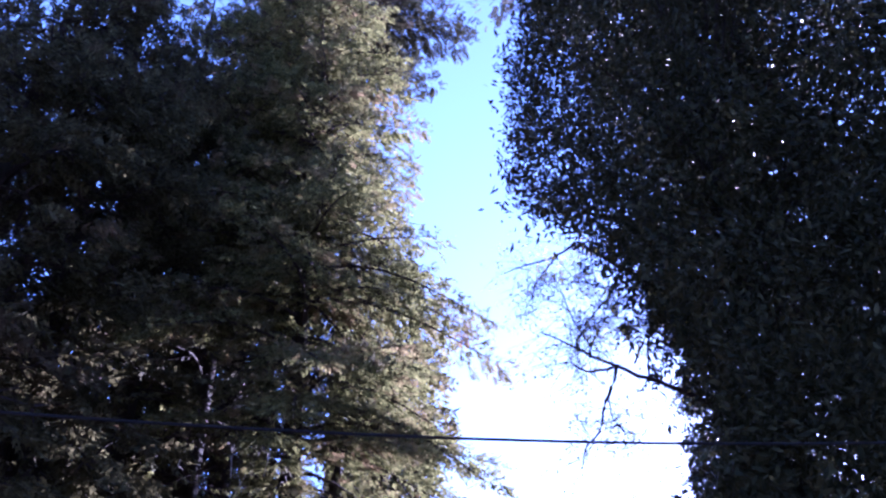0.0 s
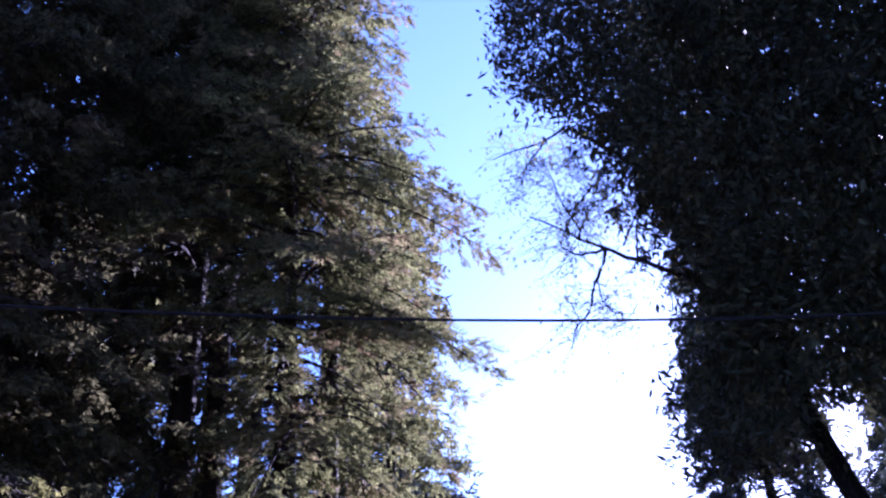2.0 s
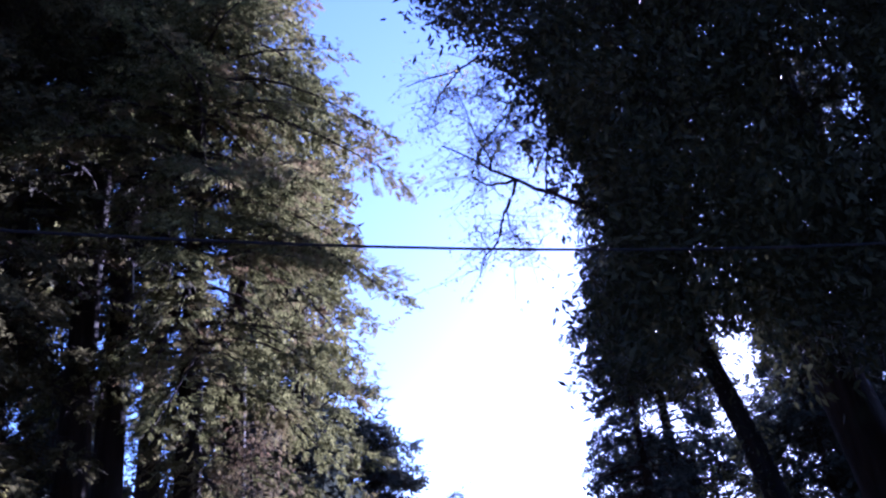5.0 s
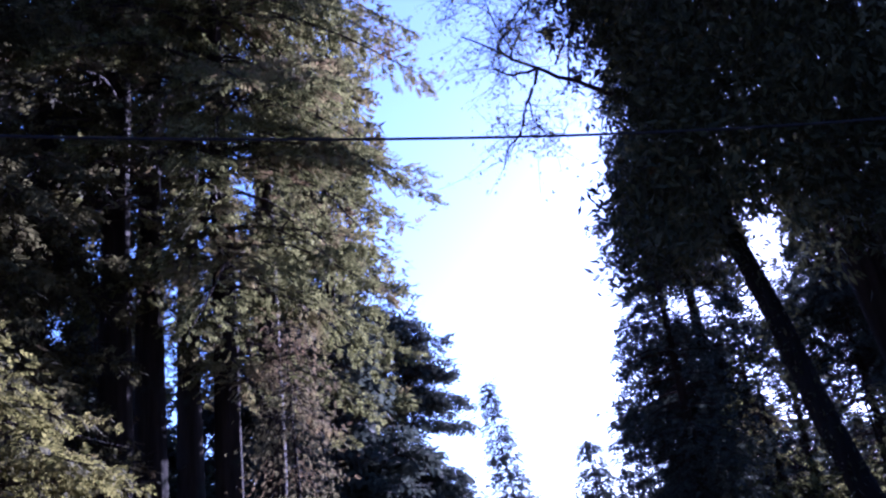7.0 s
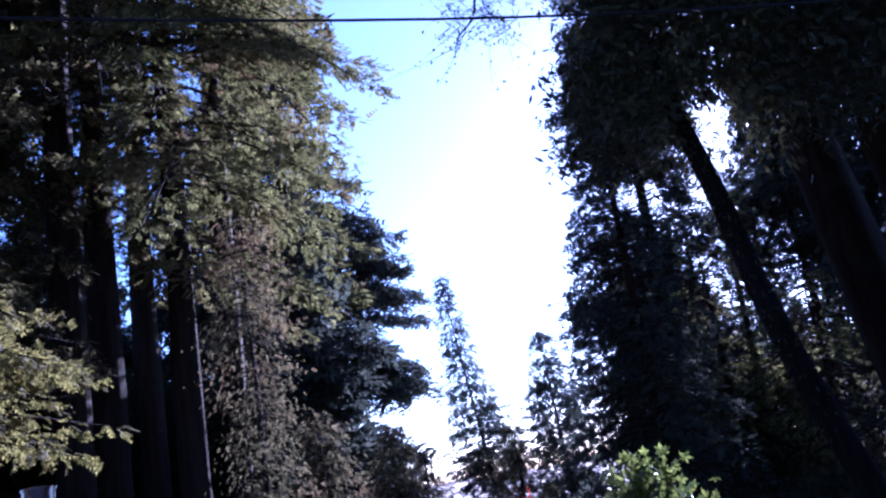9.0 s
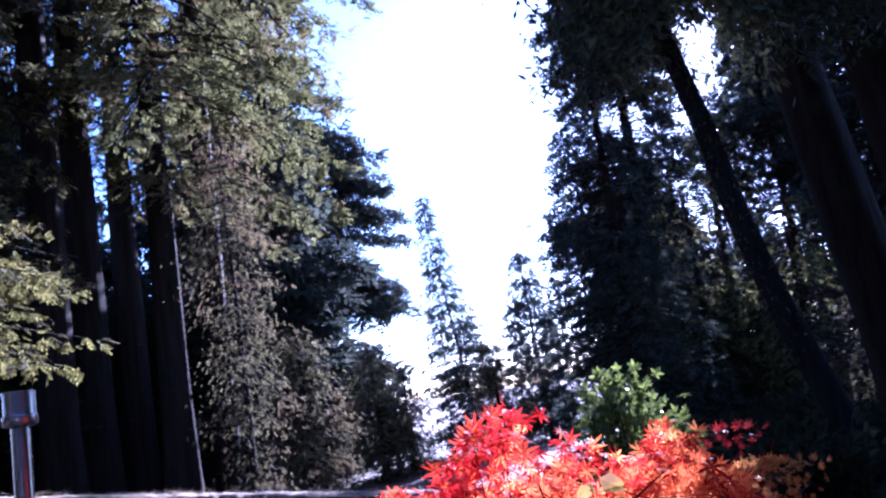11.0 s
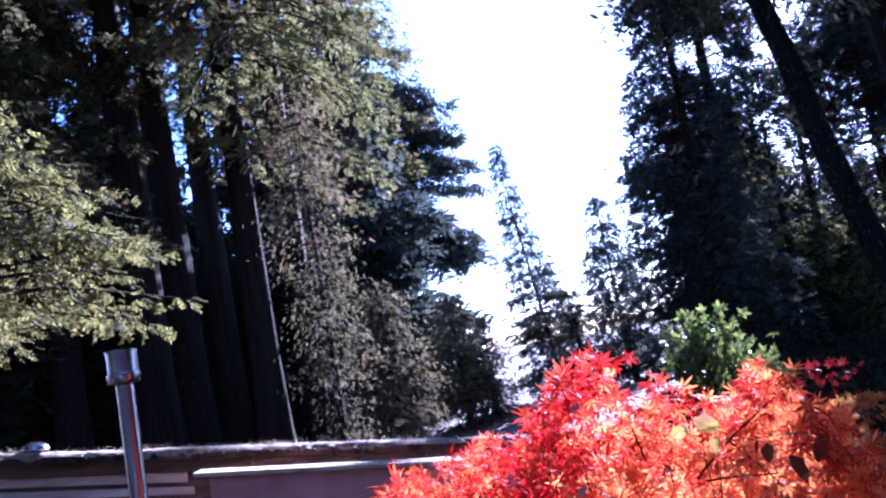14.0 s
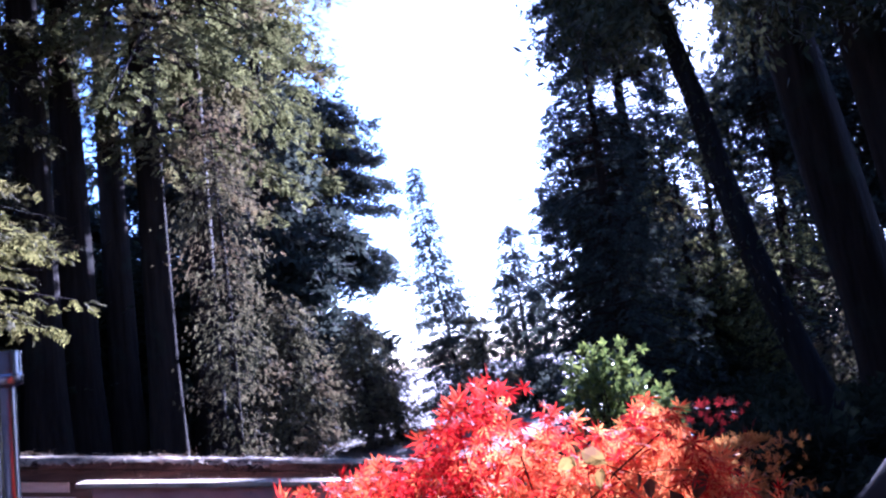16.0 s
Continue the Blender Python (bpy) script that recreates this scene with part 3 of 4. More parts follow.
# ---------------------------------------------------------------- backlit trees
SHADE = "dark backlit evergreen with sky showing through its foliage"
conifer("evergreen_tree", SHADE, 17.3, 22, 13.6, 0.2, [(0.5, 2.7), (4, 2.35), (6, 2.1), (8.8, 1.75), (11, 1.3), (13.6, 0.3)], 30, M_FIR, lean=(-0.1, 0), boughs=17, size=0.24, sprays=4, every=0.34, inner=0.6, even=0.5)
conifer("evergreen_tree", SHADE, 16.2, 38, 13.5, 0.2, [(1, 2.8), (8, 2.4), (13.5, 0.4)], 31, M_FIR, lean=(-0.8, 0), boughs=8, size=0.42, sprays=3.6)
conifer("evergreen_tree", SHADE, 19.2, 38, 30, 0.35, [(2, 3.6), (12, 3.6), (20, 3.2), (30, 0.4)], 32, M_FIR, boughs=9.5, size=0.5, sprays=3.6, inner=1.6)
conifer("evergreen_tree", SHADE, 23.6, 31, 12.3, 0.2, [(0.5, 2.3), (5, 2.2), (9, 1.7), (12.3, 0.4)], 44, M_FIR, boughs=22, size=0.36, sprays=4, inner=1.4, even=0.5)
conifer("evergreen_tree", SHADE, 21.3, 36, 13.6, 0.22, [(1.0, 2.2), (8, 2.1), (11, 1.6), (13.6, 0.3)], 46, M_FIR, boughs=13, size=0.42, sprays=4, inner=1.2, even=0.5)
conifer("evergreen_tree", SHADE, 27.8, 29, 15.0, 0.2, [(2.5, 1.8), (6, 2.4), (11, 2.0), (15.0, 0.4)], 45, M_FIR, boughs=22, size=0.34, sprays=4, inner=1.4, even=0.5)
LIT = "mid-height redwood with sunlit olive foliage behind darker trees"
conifer("redwood_tree", LIT, 21.7, 28, 8.6, 0.2, [(0.5, 2.0), (6, 1.9), (9.2, 0.4)], 38, M_REDWOOD, boughs=20, size=0.3, even=0.4, sprays=4)
conifer("redwood_tree", LIT, 27.4, 25, 6.6, 0.2, [(0.5, 1.9), (4, 1.9), (7.0, 0.4)], 39, M_REDWOOD, boughs=20, size=0.28, even=0.4, sprays=4)
conifer("redwood_tree", "grey-green conifer with sunlit hanging sprays", 30.6, 23, 4.2, 0.12, [(0.4, 1.7), (2.5, 1.5), (4.2, 0.3)], 43, M_DEADISH, boughs=26, size=0.26, hang=0.6, even=0.4, sprays=4, every=0.4)
conifer("evergreen_tree", SHADE, 28.8, 42, 25, 0.4, [(1, 3.8), (12, 3.8), (25, 0.4)], 33, M_FIR, boughs=11, size=0.5, sprays=3.4, every=0.6, inner=1.8)
conifer("evergreen_tree", SHADE, 34.0, 36, 28, 0.4, [(1, 3.6), (13, 3.8), (28, 0.4)], 34, M_FIR, boughs=8.5, size=0.5, sprays=3.4, every=0.6, inner=1.8)
conifer("evergreen_tree", SHADE, 40, 34, 30, 0.4, [(1, 3.6), (14, 3.8), (30, 0.4)], 37, M_FIR, boughs=7, size=0.7, sprays=3, every=0.7)
# these two crowns are dark by needle colour, shade painted in
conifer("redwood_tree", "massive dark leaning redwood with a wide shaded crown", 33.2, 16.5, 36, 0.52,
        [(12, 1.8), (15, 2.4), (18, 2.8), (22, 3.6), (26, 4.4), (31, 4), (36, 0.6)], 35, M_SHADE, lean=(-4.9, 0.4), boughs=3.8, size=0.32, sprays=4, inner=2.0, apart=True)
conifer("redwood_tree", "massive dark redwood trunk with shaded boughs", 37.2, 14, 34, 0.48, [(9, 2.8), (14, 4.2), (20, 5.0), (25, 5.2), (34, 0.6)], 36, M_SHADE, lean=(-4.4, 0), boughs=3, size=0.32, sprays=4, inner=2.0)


def laurel():
    """A leaning evergreen broadleaf tree: a dense crown of narrow leaves high over the clearing, one bare limb, a few yellow leaves."""
    bx, by = spot(31.0, 9.4)
    base = np.array([bx, by, float(ground_z(bx, by)) - 0.1])
    tree = thing("laurel_tree", "dark leaning laurel tree with dense narrow leaves and a bare limb", "tree", base, "tall broadleaf tree")

    def pt(az, el, d, lift=0.14):
        az, el, d = np.asarray(az, float), np.asarray(el, float), np.asarray(d, float)
        return np.stack([d * np.sin(np.radians(az)), d * np.cos(np.radians(az)), EYE + lift + d * np.tan(np.radians(el))], -1) - base
    stem = [(29.6, -7.7), (26.6, 1.0), (24.8, 9.1), (23.7, 15.6), (22.4, 20.5), (21.6, 27), (22, 34), (23.5, 42), (24.5, 50)]
    q, r = limb([(0, 0, 0)] + [pt(a, e, 9.4, 0) for a, e in stem], 0.16, 0.05, 1, 30)
    v, f = tubes(q[None], r[None], 14)
    link_mesh("trunk", quads("trunk", v, f), M_BARK_GREY, tree)
    rng = np.random.default_rng(18)
    # leafy shoots up the trunk
    n = 2200
    i = rng.integers(6, 29, n)
    off = unit(rng.normal(0, 1, (n, 3))) * (r[i] * 0.95 + 0.16 * rng.random(n) ** 2)[:, None]
    v, f = scatter(NARROW, q[i] + (q[i] - q[i - 1]) * rng.random((n, 1)) + off, off + rng.normal(0, 0.1, (n, 3)) + np.array([0, 0, -0.1]), rng.normal(0, 1, (n, 3)), rng.uniform(0.05, 0.11, n), rng, 4)
    tagged(link_mesh("epicormic_growth", quads("epicormic_growth", v, f), M_LAUREL, tree, "dark shoots clothing the trunk"), kind="stuff")
    # the crown: limbs that rise and arch out to clumps of leaves; its open side, by height
    rise_el = np.array([14.0, 19.0, 22, 26, 30, 36.6, 40.3, 42.2, 43.6, 48, 52, 56, 62, 70])
    open_az = np.array([18.0, 17.6, 17.8, 19.6, 19.0, 15.6, 13.6, 11.5, 7.4, 7.4, 8.0, 10.4, 14, 22])
    m = 5200
    el = 17.5 + 50.5 * rng.random(m) ** 0.95
    az0 = np.interp(el, rise_el, open_az)
    az = az0 + (46 - az0) * rng.random(m) ** 1.08
    dd = rng.uniform(7.6, 12.4, m)
    # thin places: low under the crown, and a lighter patch on the far side
    thin = (el < 25) & (rng.random(m) < np.clip(0.05 + (24 - el) / 14, 0, 0.4)) & (az > 19)
    thin |= (np.hypot((az - 34.2) / 3.0, (el - 32) / 4.0) < 1) & (rng.random(m) < 0.85)
    thin |= (el > 58) & (rng.random(m) < 0.3)
    thin |= (np.hypot((az - 10.5) / 1.6, (el - 47) / 3) < 1) & (rng.random(m) < 0.6)
    c = pt(az, el, dd)[~thin]
    m = len(c)
    start = q[np.clip((np.interp(c[:, 2], q[:, 2], np.arange(len(q))) - 3).astype(int), 9, 28)]
    mid = start * 0.45 + c * 0.55 + rng.normal(0, 0.15, c.shape) + np.array([0, 0, 0.35])
    few = rng.choice(np.where(c[:, 2] > 9)[0], 70, replace=False)
    for j in few:
        p, rr = limb([start[j], mid[j], c[j]], 0.03, 0.006, int(j), 9)
        v, f = tubes(p[None], rr[None], 5)
        link_mesh("limb", quads("limb", v, f), M_TWIG, tree)
    each = rng.integers(26, 56, m)
    # loose sprays hang out over the clearing
    e_el = rng.uniform(17, 46, 150)
    loose = pt(np.interp(e_el, rise_el, open_az) - rng.uniform(0, 1, 150) ** 1.6 * np.where(e_el < 29, 3.6, 1.6), e_el, rng.uniform(8.4, 9.6, 150))
    root = pt(np.interp(e_el, rise_el, open_az) + 1.2, e_el + rng.uniform(-2.0, 1.0, 150), 9.2)
    way = np.stack([root, 0.5 * root + 0.5 * loose + np.array([0, 0, 0.08]), loose, loose + rng.normal(0, 0.12, loose.shape)], 1)
    v, f = tubes(way, np.tile(np.array([0.007, 0.005, 0.003, 0.0015]), (150, 1)), 4)
    tagged(link_mesh("fringe_twigwork", quads("fringe_twigwork", v, f), M_TWIG, tree), kind="stuff")
    c, each, m = np.concatenate([c, loose]), np.concatenate([each, rng.integers(7, 22, 150)]), m + 150
    k = np.repeat(np.arange(m), each)
    p = c[k] + rng.normal(0, 1, (len(k), 3)) * np.array([0.19, 0.19, 0.22]) * np.where(k >= m - 150, 0.6, 1.0)[:, None]
    head = rng.normal(0, 0.7, (m, 3))[k] + rng.normal(0, 0.55, p.shape) + np.array([0, 0, -0.75])
    ok = out_of_gap(p + base, rng, 0.2)
    v, f = scatter(NARROW, p[ok], head[ok], rng.normal(0, 1, p.shape)[ok], rng.uniform(0.08, 0.16, ok.sum()), rng, 4)
    link_mesh("crown", quads("crown", v, f), M_LAUREL, tree)
    # a bare limb with fine twigs and the last yellow leaves
    d = 9.2
    twigs = [([(21.8, 25.5), (19.1, 27.9), (17.6, 29.3), (15.5, 30.6), (13.9, 31.2), (12.3, 32.3), (10.3, 33.1), (9.1, 34.1), (6.9, 35.1)], 0.04, 0.009),
             ([(12.3, 32.3), (11.5, 30.8), (10.6, 29.6), (10.5, 28.9), (9.8, 28.0), (8.9, 27.6), (8.5, 26.3)], 0.024, 0.006),
             ([(12.2, 32.2), (10.2, 32.1), (9.0, 32.7), (8.9, 33.3)], 0.02, 0.006),
             ([(9.7, 33.7), (9.6, 34.3), (10.3, 34.7), (10.9, 35.5), (11.9, 36.1), (13.4, 36.9)], 0.022, 0.008),
             ([(10.4, 33.1), (10.6, 33.7), (11.2, 34.4), (12.2, 35.4)], 0.019, 0.007),
             ([(17.5, 36.5), (14.5, 37.8), (13.1, 39.1), (11.2, 40.3), (10.6, 40.3), (9.0, 39.6), (6.1, 39.5), (4.6, 39.1)], 0.032, 0.006),
             ([(9.0, 39.6), (7.9, 38.9), (7.0, 38.1), (6.6, 37.2)], 0.016, 0.005),
             ([(13.5, 38.8), (12.4, 39.0), (11.7, 38.8), (11.0, 38.8)], 0.01, 0.0035),
             ([(15.0, 36.8), (13.2, 36.9), (11.0, 37.9), (9.7, 37.9)], 0.014, 0.005),
             ([(10.3, 34.7), (11.6, 35.2), (13.2, 35.4), (14.4, 36.0)], 0.011, 0.004),
             ([(10.6, 33.7), (9.6, 35.6), (9.2, 37.2), (8.6, 38.8)], 0.011, 0.004),
             ([(14.4, 31.2), (14.9, 33.4), (15.6, 34.4), (17.2, 35.4)], 0.014, 0.005),
             ([(11.2, 30.3), (11.2, 29.0), (12.0, 28.0), (13.4, 27.8)], 0.01, 0.003),
             ([(13.6, 32.2), (14.8, 33.7), (16.0, 35.0), (16.4, 36.0)], 0.014, 0.005)]
    rng = np.random.default_rng(8)
    tips = []
    for j, (way, r0, r1) in enumerate(twigs):
        p, rr = limb([pt(a, e, d) for a, e in way], r0, r1, 20 + j, 20)
        v, f = tubes(p[None], rr[None], 6)
        arm = link_mesh("limb", quads("limb", v, f), M_TWIG, tree)
        fine, rad = [], []
        for _ in range(30):
            i = rng.integers(5, 19)
            w = rng.normal(0, 1, 3) * np.array([0.8, 0.5, 0.7])
            w[0] -= 0.3
            ln = rng.uniform(0.2, 0.62)
            mid = p[i] + w * 0.5 * ln + rng.normal(0, 0.06, 3)
            e = p[i] + w * ln + np.array([0, 0, -0.25 * ln])
            g, _ = limb([p[i], mid, e], 0.012, 0.004, int(rng.integers(999)), 7)
            fine.append(g)
            rad.append(np.linspace(0.0046, 0.0018, 7))
            tips += [g[4], g[5], g[6], g[3]]
        v, f = tubes(np.array(fine), np.array(rad), 3)
        tagged(link_mesh("twigwork", quads("twigwork", v, f), M_TWIG, arm), kind="stuff")
    tips = np.repeat(np.array(tips), 2, 0) + rng.normal(0, 0.06, (len(tips) * 2, 3))
    v, f = scatter(PALM, tips, rng.normal(0, 1, tips.shape) + np.array([0, 0, -0.8]), rng.normal(0, 1, tips.shape), rng.uniform(0.03, 0.07, len(tips)), rng, 4)
    link_mesh("leaves", quads("leaves", v, f), M_YELLOW_SMALL, tree, "few small yellow leaves")


laurel()

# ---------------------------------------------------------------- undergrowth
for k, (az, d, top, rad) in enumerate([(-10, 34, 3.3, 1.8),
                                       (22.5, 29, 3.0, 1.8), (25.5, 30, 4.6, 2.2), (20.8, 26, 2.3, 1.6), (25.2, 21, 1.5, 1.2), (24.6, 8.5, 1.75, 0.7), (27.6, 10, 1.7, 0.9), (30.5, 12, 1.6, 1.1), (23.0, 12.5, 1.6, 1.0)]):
    shrub("shrub", "understorey shrub with forest shade put into its leaf colour", az, d, top, rad, M_SHRUB, 50 + k, 0.42, 1700)

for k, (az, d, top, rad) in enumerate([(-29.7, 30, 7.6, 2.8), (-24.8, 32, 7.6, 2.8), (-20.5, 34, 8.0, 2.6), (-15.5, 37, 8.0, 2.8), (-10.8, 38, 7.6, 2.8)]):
    shrub("tall_shrub", "tall evergreen shrub with deep forest shade put into its leaf colour", az, d, top, rad, M_SHRUB, 70 + k, 0.95, 2000)

# ---------------------------------------------------------------- overhead cable
def build_cable():
    a0, d0 = -14, 4.2
    c = np.array([math.sin(radians(a0)), math.cos(radians(a0))]) * d0
    w = np.array([math.cos(radians(a0)), -math.sin(radians(a0))])
    s = np.linspace(-8.55, 16.9, 46)
    pts = np.stack([c[0] + w[0] * s, c[1] + w[1] * s, EYE + 2.535 + 0.01 * (s + 0.42) ** 2], -1)
    v, f = tubes(pts[None], np.full((1, 46), 0.0085), 8)
    tagged(link_mesh("overhead_cable", quads("overhead_cable", v, f), M_CABLE), "thin black overhead cable strung between two trees", "cable")


build_cable()


# ---------------------------------------------------------------- shed
SLOPE = -0.136
def roof_z(x):
    return 2.06 + SLOPE * (x - 0.64)


def build_shed():
    shed = thing("shed", "low shed with a sloping litter-covered roof and dark weathered fascia", "shed", (-1.5, 8.25, 0))

    def board(name, x0, x1, z_lo, z_hi, y, thick, mat, label=""):
        bm = bmesh.new()
        cs = [(x0 + 1.5, y - 9.0, roof_z(x0) + z_lo), (x1 + 1.5, y - 9.0, roof_z(x1) + z_lo), (x1 + 1.5, y - 9.0, roof_z(x1) + z_hi), (x0 + 1.5, y - 9.0, roof_z(x0) + z_hi)]
        slab(bm, cs, thick)
        bmesh.ops.recalc_face_normals(bm, faces=bm.faces)
        bmesh.ops.bevel(bm, geom=bm.edges, offset=0.008, segments=1, affect="EDGES")
        return part(name, bm, mat, shed, label)
    deck = board("roof", -6.5, 2.7, -0.10, -0.02, 8.75, 5.0, M_FASCIA, "sloping roof deck")
    for v in deck.data.vertices:
        v.co.z -= 0.22 * max(0.0, v.co.y)
    board("fascia", -6.5, 2.7, -0.22, -0.104, 8.86, 0.04, M_FASCIA, "dark weathered fascia board")
    # litter lying along the edge, and what hangs from it
    rng = np.random.default_rng(4)
    nx, ny = 620, 9
    X, Y = np.meshgrid(np.linspace(-6.5, 2.7, nx), np.linspace(0, 1, ny))

    def rough(x, y):
        return (noise.noise(Vector((x * 1.3, y, 0))) * 0.5 + noise.noise(Vector((x * 6, y * 2, 3))) * 0.4
                + noise.noise(Vector((x * 19, y * 4, 7))) * 0.35 + noise.noise(Vector((x * 45, y * 9, 9))) * 0.25)
    N = np.array([[rough(x, y) for x, y in zip(rx, ry)] for rx, ry in zip(X, Y)])
    mound = np.sin(Y * np.pi) ** 0.7
    Z = roof_z(X) - 0.03 + (0.034 + 0.026 * N) * mound
    Z = Z - (1 - Y) ** 3 * 0.075 * np.clip(N * 1.8 + 0.1, 0, 1)
    YY = 8.70 + Y * 0.28 + 0.02 * N * (1 - Y) - 0.22 * 0
    v = np.stack([X + 1.5, YY - 9.0, Z], -1).reshape(-1, 3)
    idx = np.arange(nx * ny).reshape(ny, nx)
    f = np.stack([idx[:-1, :-1], idx[:-1, 1:], idx[1:, 1:], idx[1:, :-1]], -1).reshape(-1, 4)
    link_mesh("needle_litter", quads("needle_litter", v, f), M_DEBRIS, shed, "pale mat of needle litter on the roof edge")
    n = 900
    x = rng.uniform(-6.4, 2.6, n)
    x = x + 0.25 * np.sin(x * 3.1) + 0.1 * np.sin(x * 11)
    p = np.stack([x + 1.5, np.full(n, 8.715 - 9.0) + rng.normal(0, 0.012, n), roof_z(x) - 0.045 + rng.normal(0, 0.012, n)], -1)
    v, f = scatter(BARE, p, rng.normal(0, 0.45, (n, 3)) + np.array([0, -0.1, -1.0]), rng.normal(0, 1, (n, 3)), rng.uniform(0.03, 0.11, n), rng)
    tagged(link_mesh("hanging_litter", quads("hanging_litter", v, f), M_TWIG, shed, "dark clumps hanging from the roof edge"), kind="stuff")
    n = 1500
    x = rng.uniform(-6.4, 2.6, n)
    x = x + 0.3 * np.sin(x * 5.3) * rng.random(n)
    p = np.stack([x + 1.5, rng.uniform(-0.31, -0.06, n), roof_z(x) + 0.015 + rng.normal(0, 0.008, n)], -1)
    v, f = scatter(BARE, p, rng.normal(0, 1, (n, 3)) * np.array([1, 1, 0.35]), np.array([0, 0, 1.0]) + rng.normal(0, 0.5, (n, 3)), rng.uniform(0.03, 0.08, n), rng)
    tagged(link_mesh("loose_litter", quads("loose_litter", v, f), M_DEBRIS, shed), kind="stuff")
    board("wall", -6.4, 2.6, -2.9, -0.224, 8.98, 0.12, M_FASCIA, "shaded wooden wall")
    for j, (lo, hi) in enumerate([(-0.325, -0.235), (-0.44, -0.365), (-0.57, -0.475)]):
        board("siding_board", -6.4, -2.62 + 0.05 * j, lo, hi, 8.95, 0.026, M_WHITE, "dirty white painted board")
    board("panel", -0.55, 0.9, -0.36, -0.235, 8.95, 0.026, M_WHITE, "worn pale board")


build_shed()


def build_lean_to():
    box = thing("lean_to", "faded red lean-to with a pale board cap", "outbuilding", (0, 6.8, 0))
    z = lambda x: 2.371 - 0.121 * (x + 2.125)
    for name, lo, hi, y, th, mat, lab in (("cap", -0.035, 0.0, 6.7, 0.24, M_CAP, "pale weathered cap board with litter"), ("wall", -2.5, -0.038, 6.76, 0.17, M_PINK, "faded red painted wall")):
        bm = bmesh.new()
        x0, x1 = (-2.1, 2.4) if name == "cap" else (-2.0, 2.3)
        slab(bm, [(x0, y - 6.8, z(x0) + lo), (x1, y - 6.8, z(x1) + lo), (x1, y - 6.8, z(x1) + hi), (x0, y - 6.8, z(x0) + hi)], th)
        bmesh.ops.recalc_face_normals(bm, faces=bm.faces)
        bmesh.ops.bevel(bm, geom=bm.edges, offset=0.006, segments=1, affect="EDGES")
        part(name, bm, mat, box, lab)
    rng = np.random.default_rng(17)
    n = 900
    x = rng.uniform(-2.05, 2.3, n)
    p = np.stack([x, -0.11 + rng.random(n) ** 1.4 * 0.24, z(x) + rng.normal(0.004, 0.005, n)], -1)
    v, f = scatter(BARE, p, rng.normal(0, 1, (n, 3)) * np.array([1, 1, 0.25]), np.array([0, 0, 1.0]) + rng.normal(0, 0.3, (n, 3)), rng.uniform(0.02, 0.09, n), rng)
    tagged(link_mesh("loose_litter", quads("loose_litter", v, f), M_DEBRIS, box), kind="stuff")


build_lean_to()


# ---------------------------------------------------------------- vent pipe
def lathe(bm, prof, sides=40):
    rings = [[bm.verts.new((r * math.cos(i / sides * 2 * math.pi), r * math.sin(i / sides * 2 * math.pi), z)) for i in range(sides)] for r, z in prof]
    for a, b in zip(rings[:-1], rings[1:]):
        for i in range(sides):
            j = (i + 1) % sides
            bm.faces.new((a[i], a[j], b[j], b[i]))
    bm.faces.new(rings[0][::-1])
    bm.faces.new(rings[-1])


def build_vent():
    d = 3.85
    x, y = spot(-20.62, d)
    g = float(ground_z(x, y))
    vent = thing("vent_pipe", "shiny galvanised metal vent pipe with a round cap", "vent pipe", (x, y, g))
    z = lambda el: EYE + d * math.tan(radians(el)) - g
    bm = bmesh.new()
    lathe(bm, [(0.036, -0.1), (0.036, z(1.9))])
    part("pipe", bm, M_STEEL, vent, smooth=True)
    bm = bmesh.new()
    lathe(bm, [(0.038, z(1.65)), (0.062, z(1.8)), (0.066, z(1.9)), (0.066, z(2.35)), (0.062, z(2.42))])
    collar = bm
    bm = bmesh.new()
    lathe(bm, [(0.06, z(2.4)), (0.06, z(3.6)), (0.064, z(3.62)), (0.064, z(3.74)), (0.048, z(3.8)), (0.01, z(3.85))])
    cap = part("cap", bm, M_STEEL, vent, smooth=True)
    part("collar", collar, M_STEEL, cap, smooth=True)


build_vent()


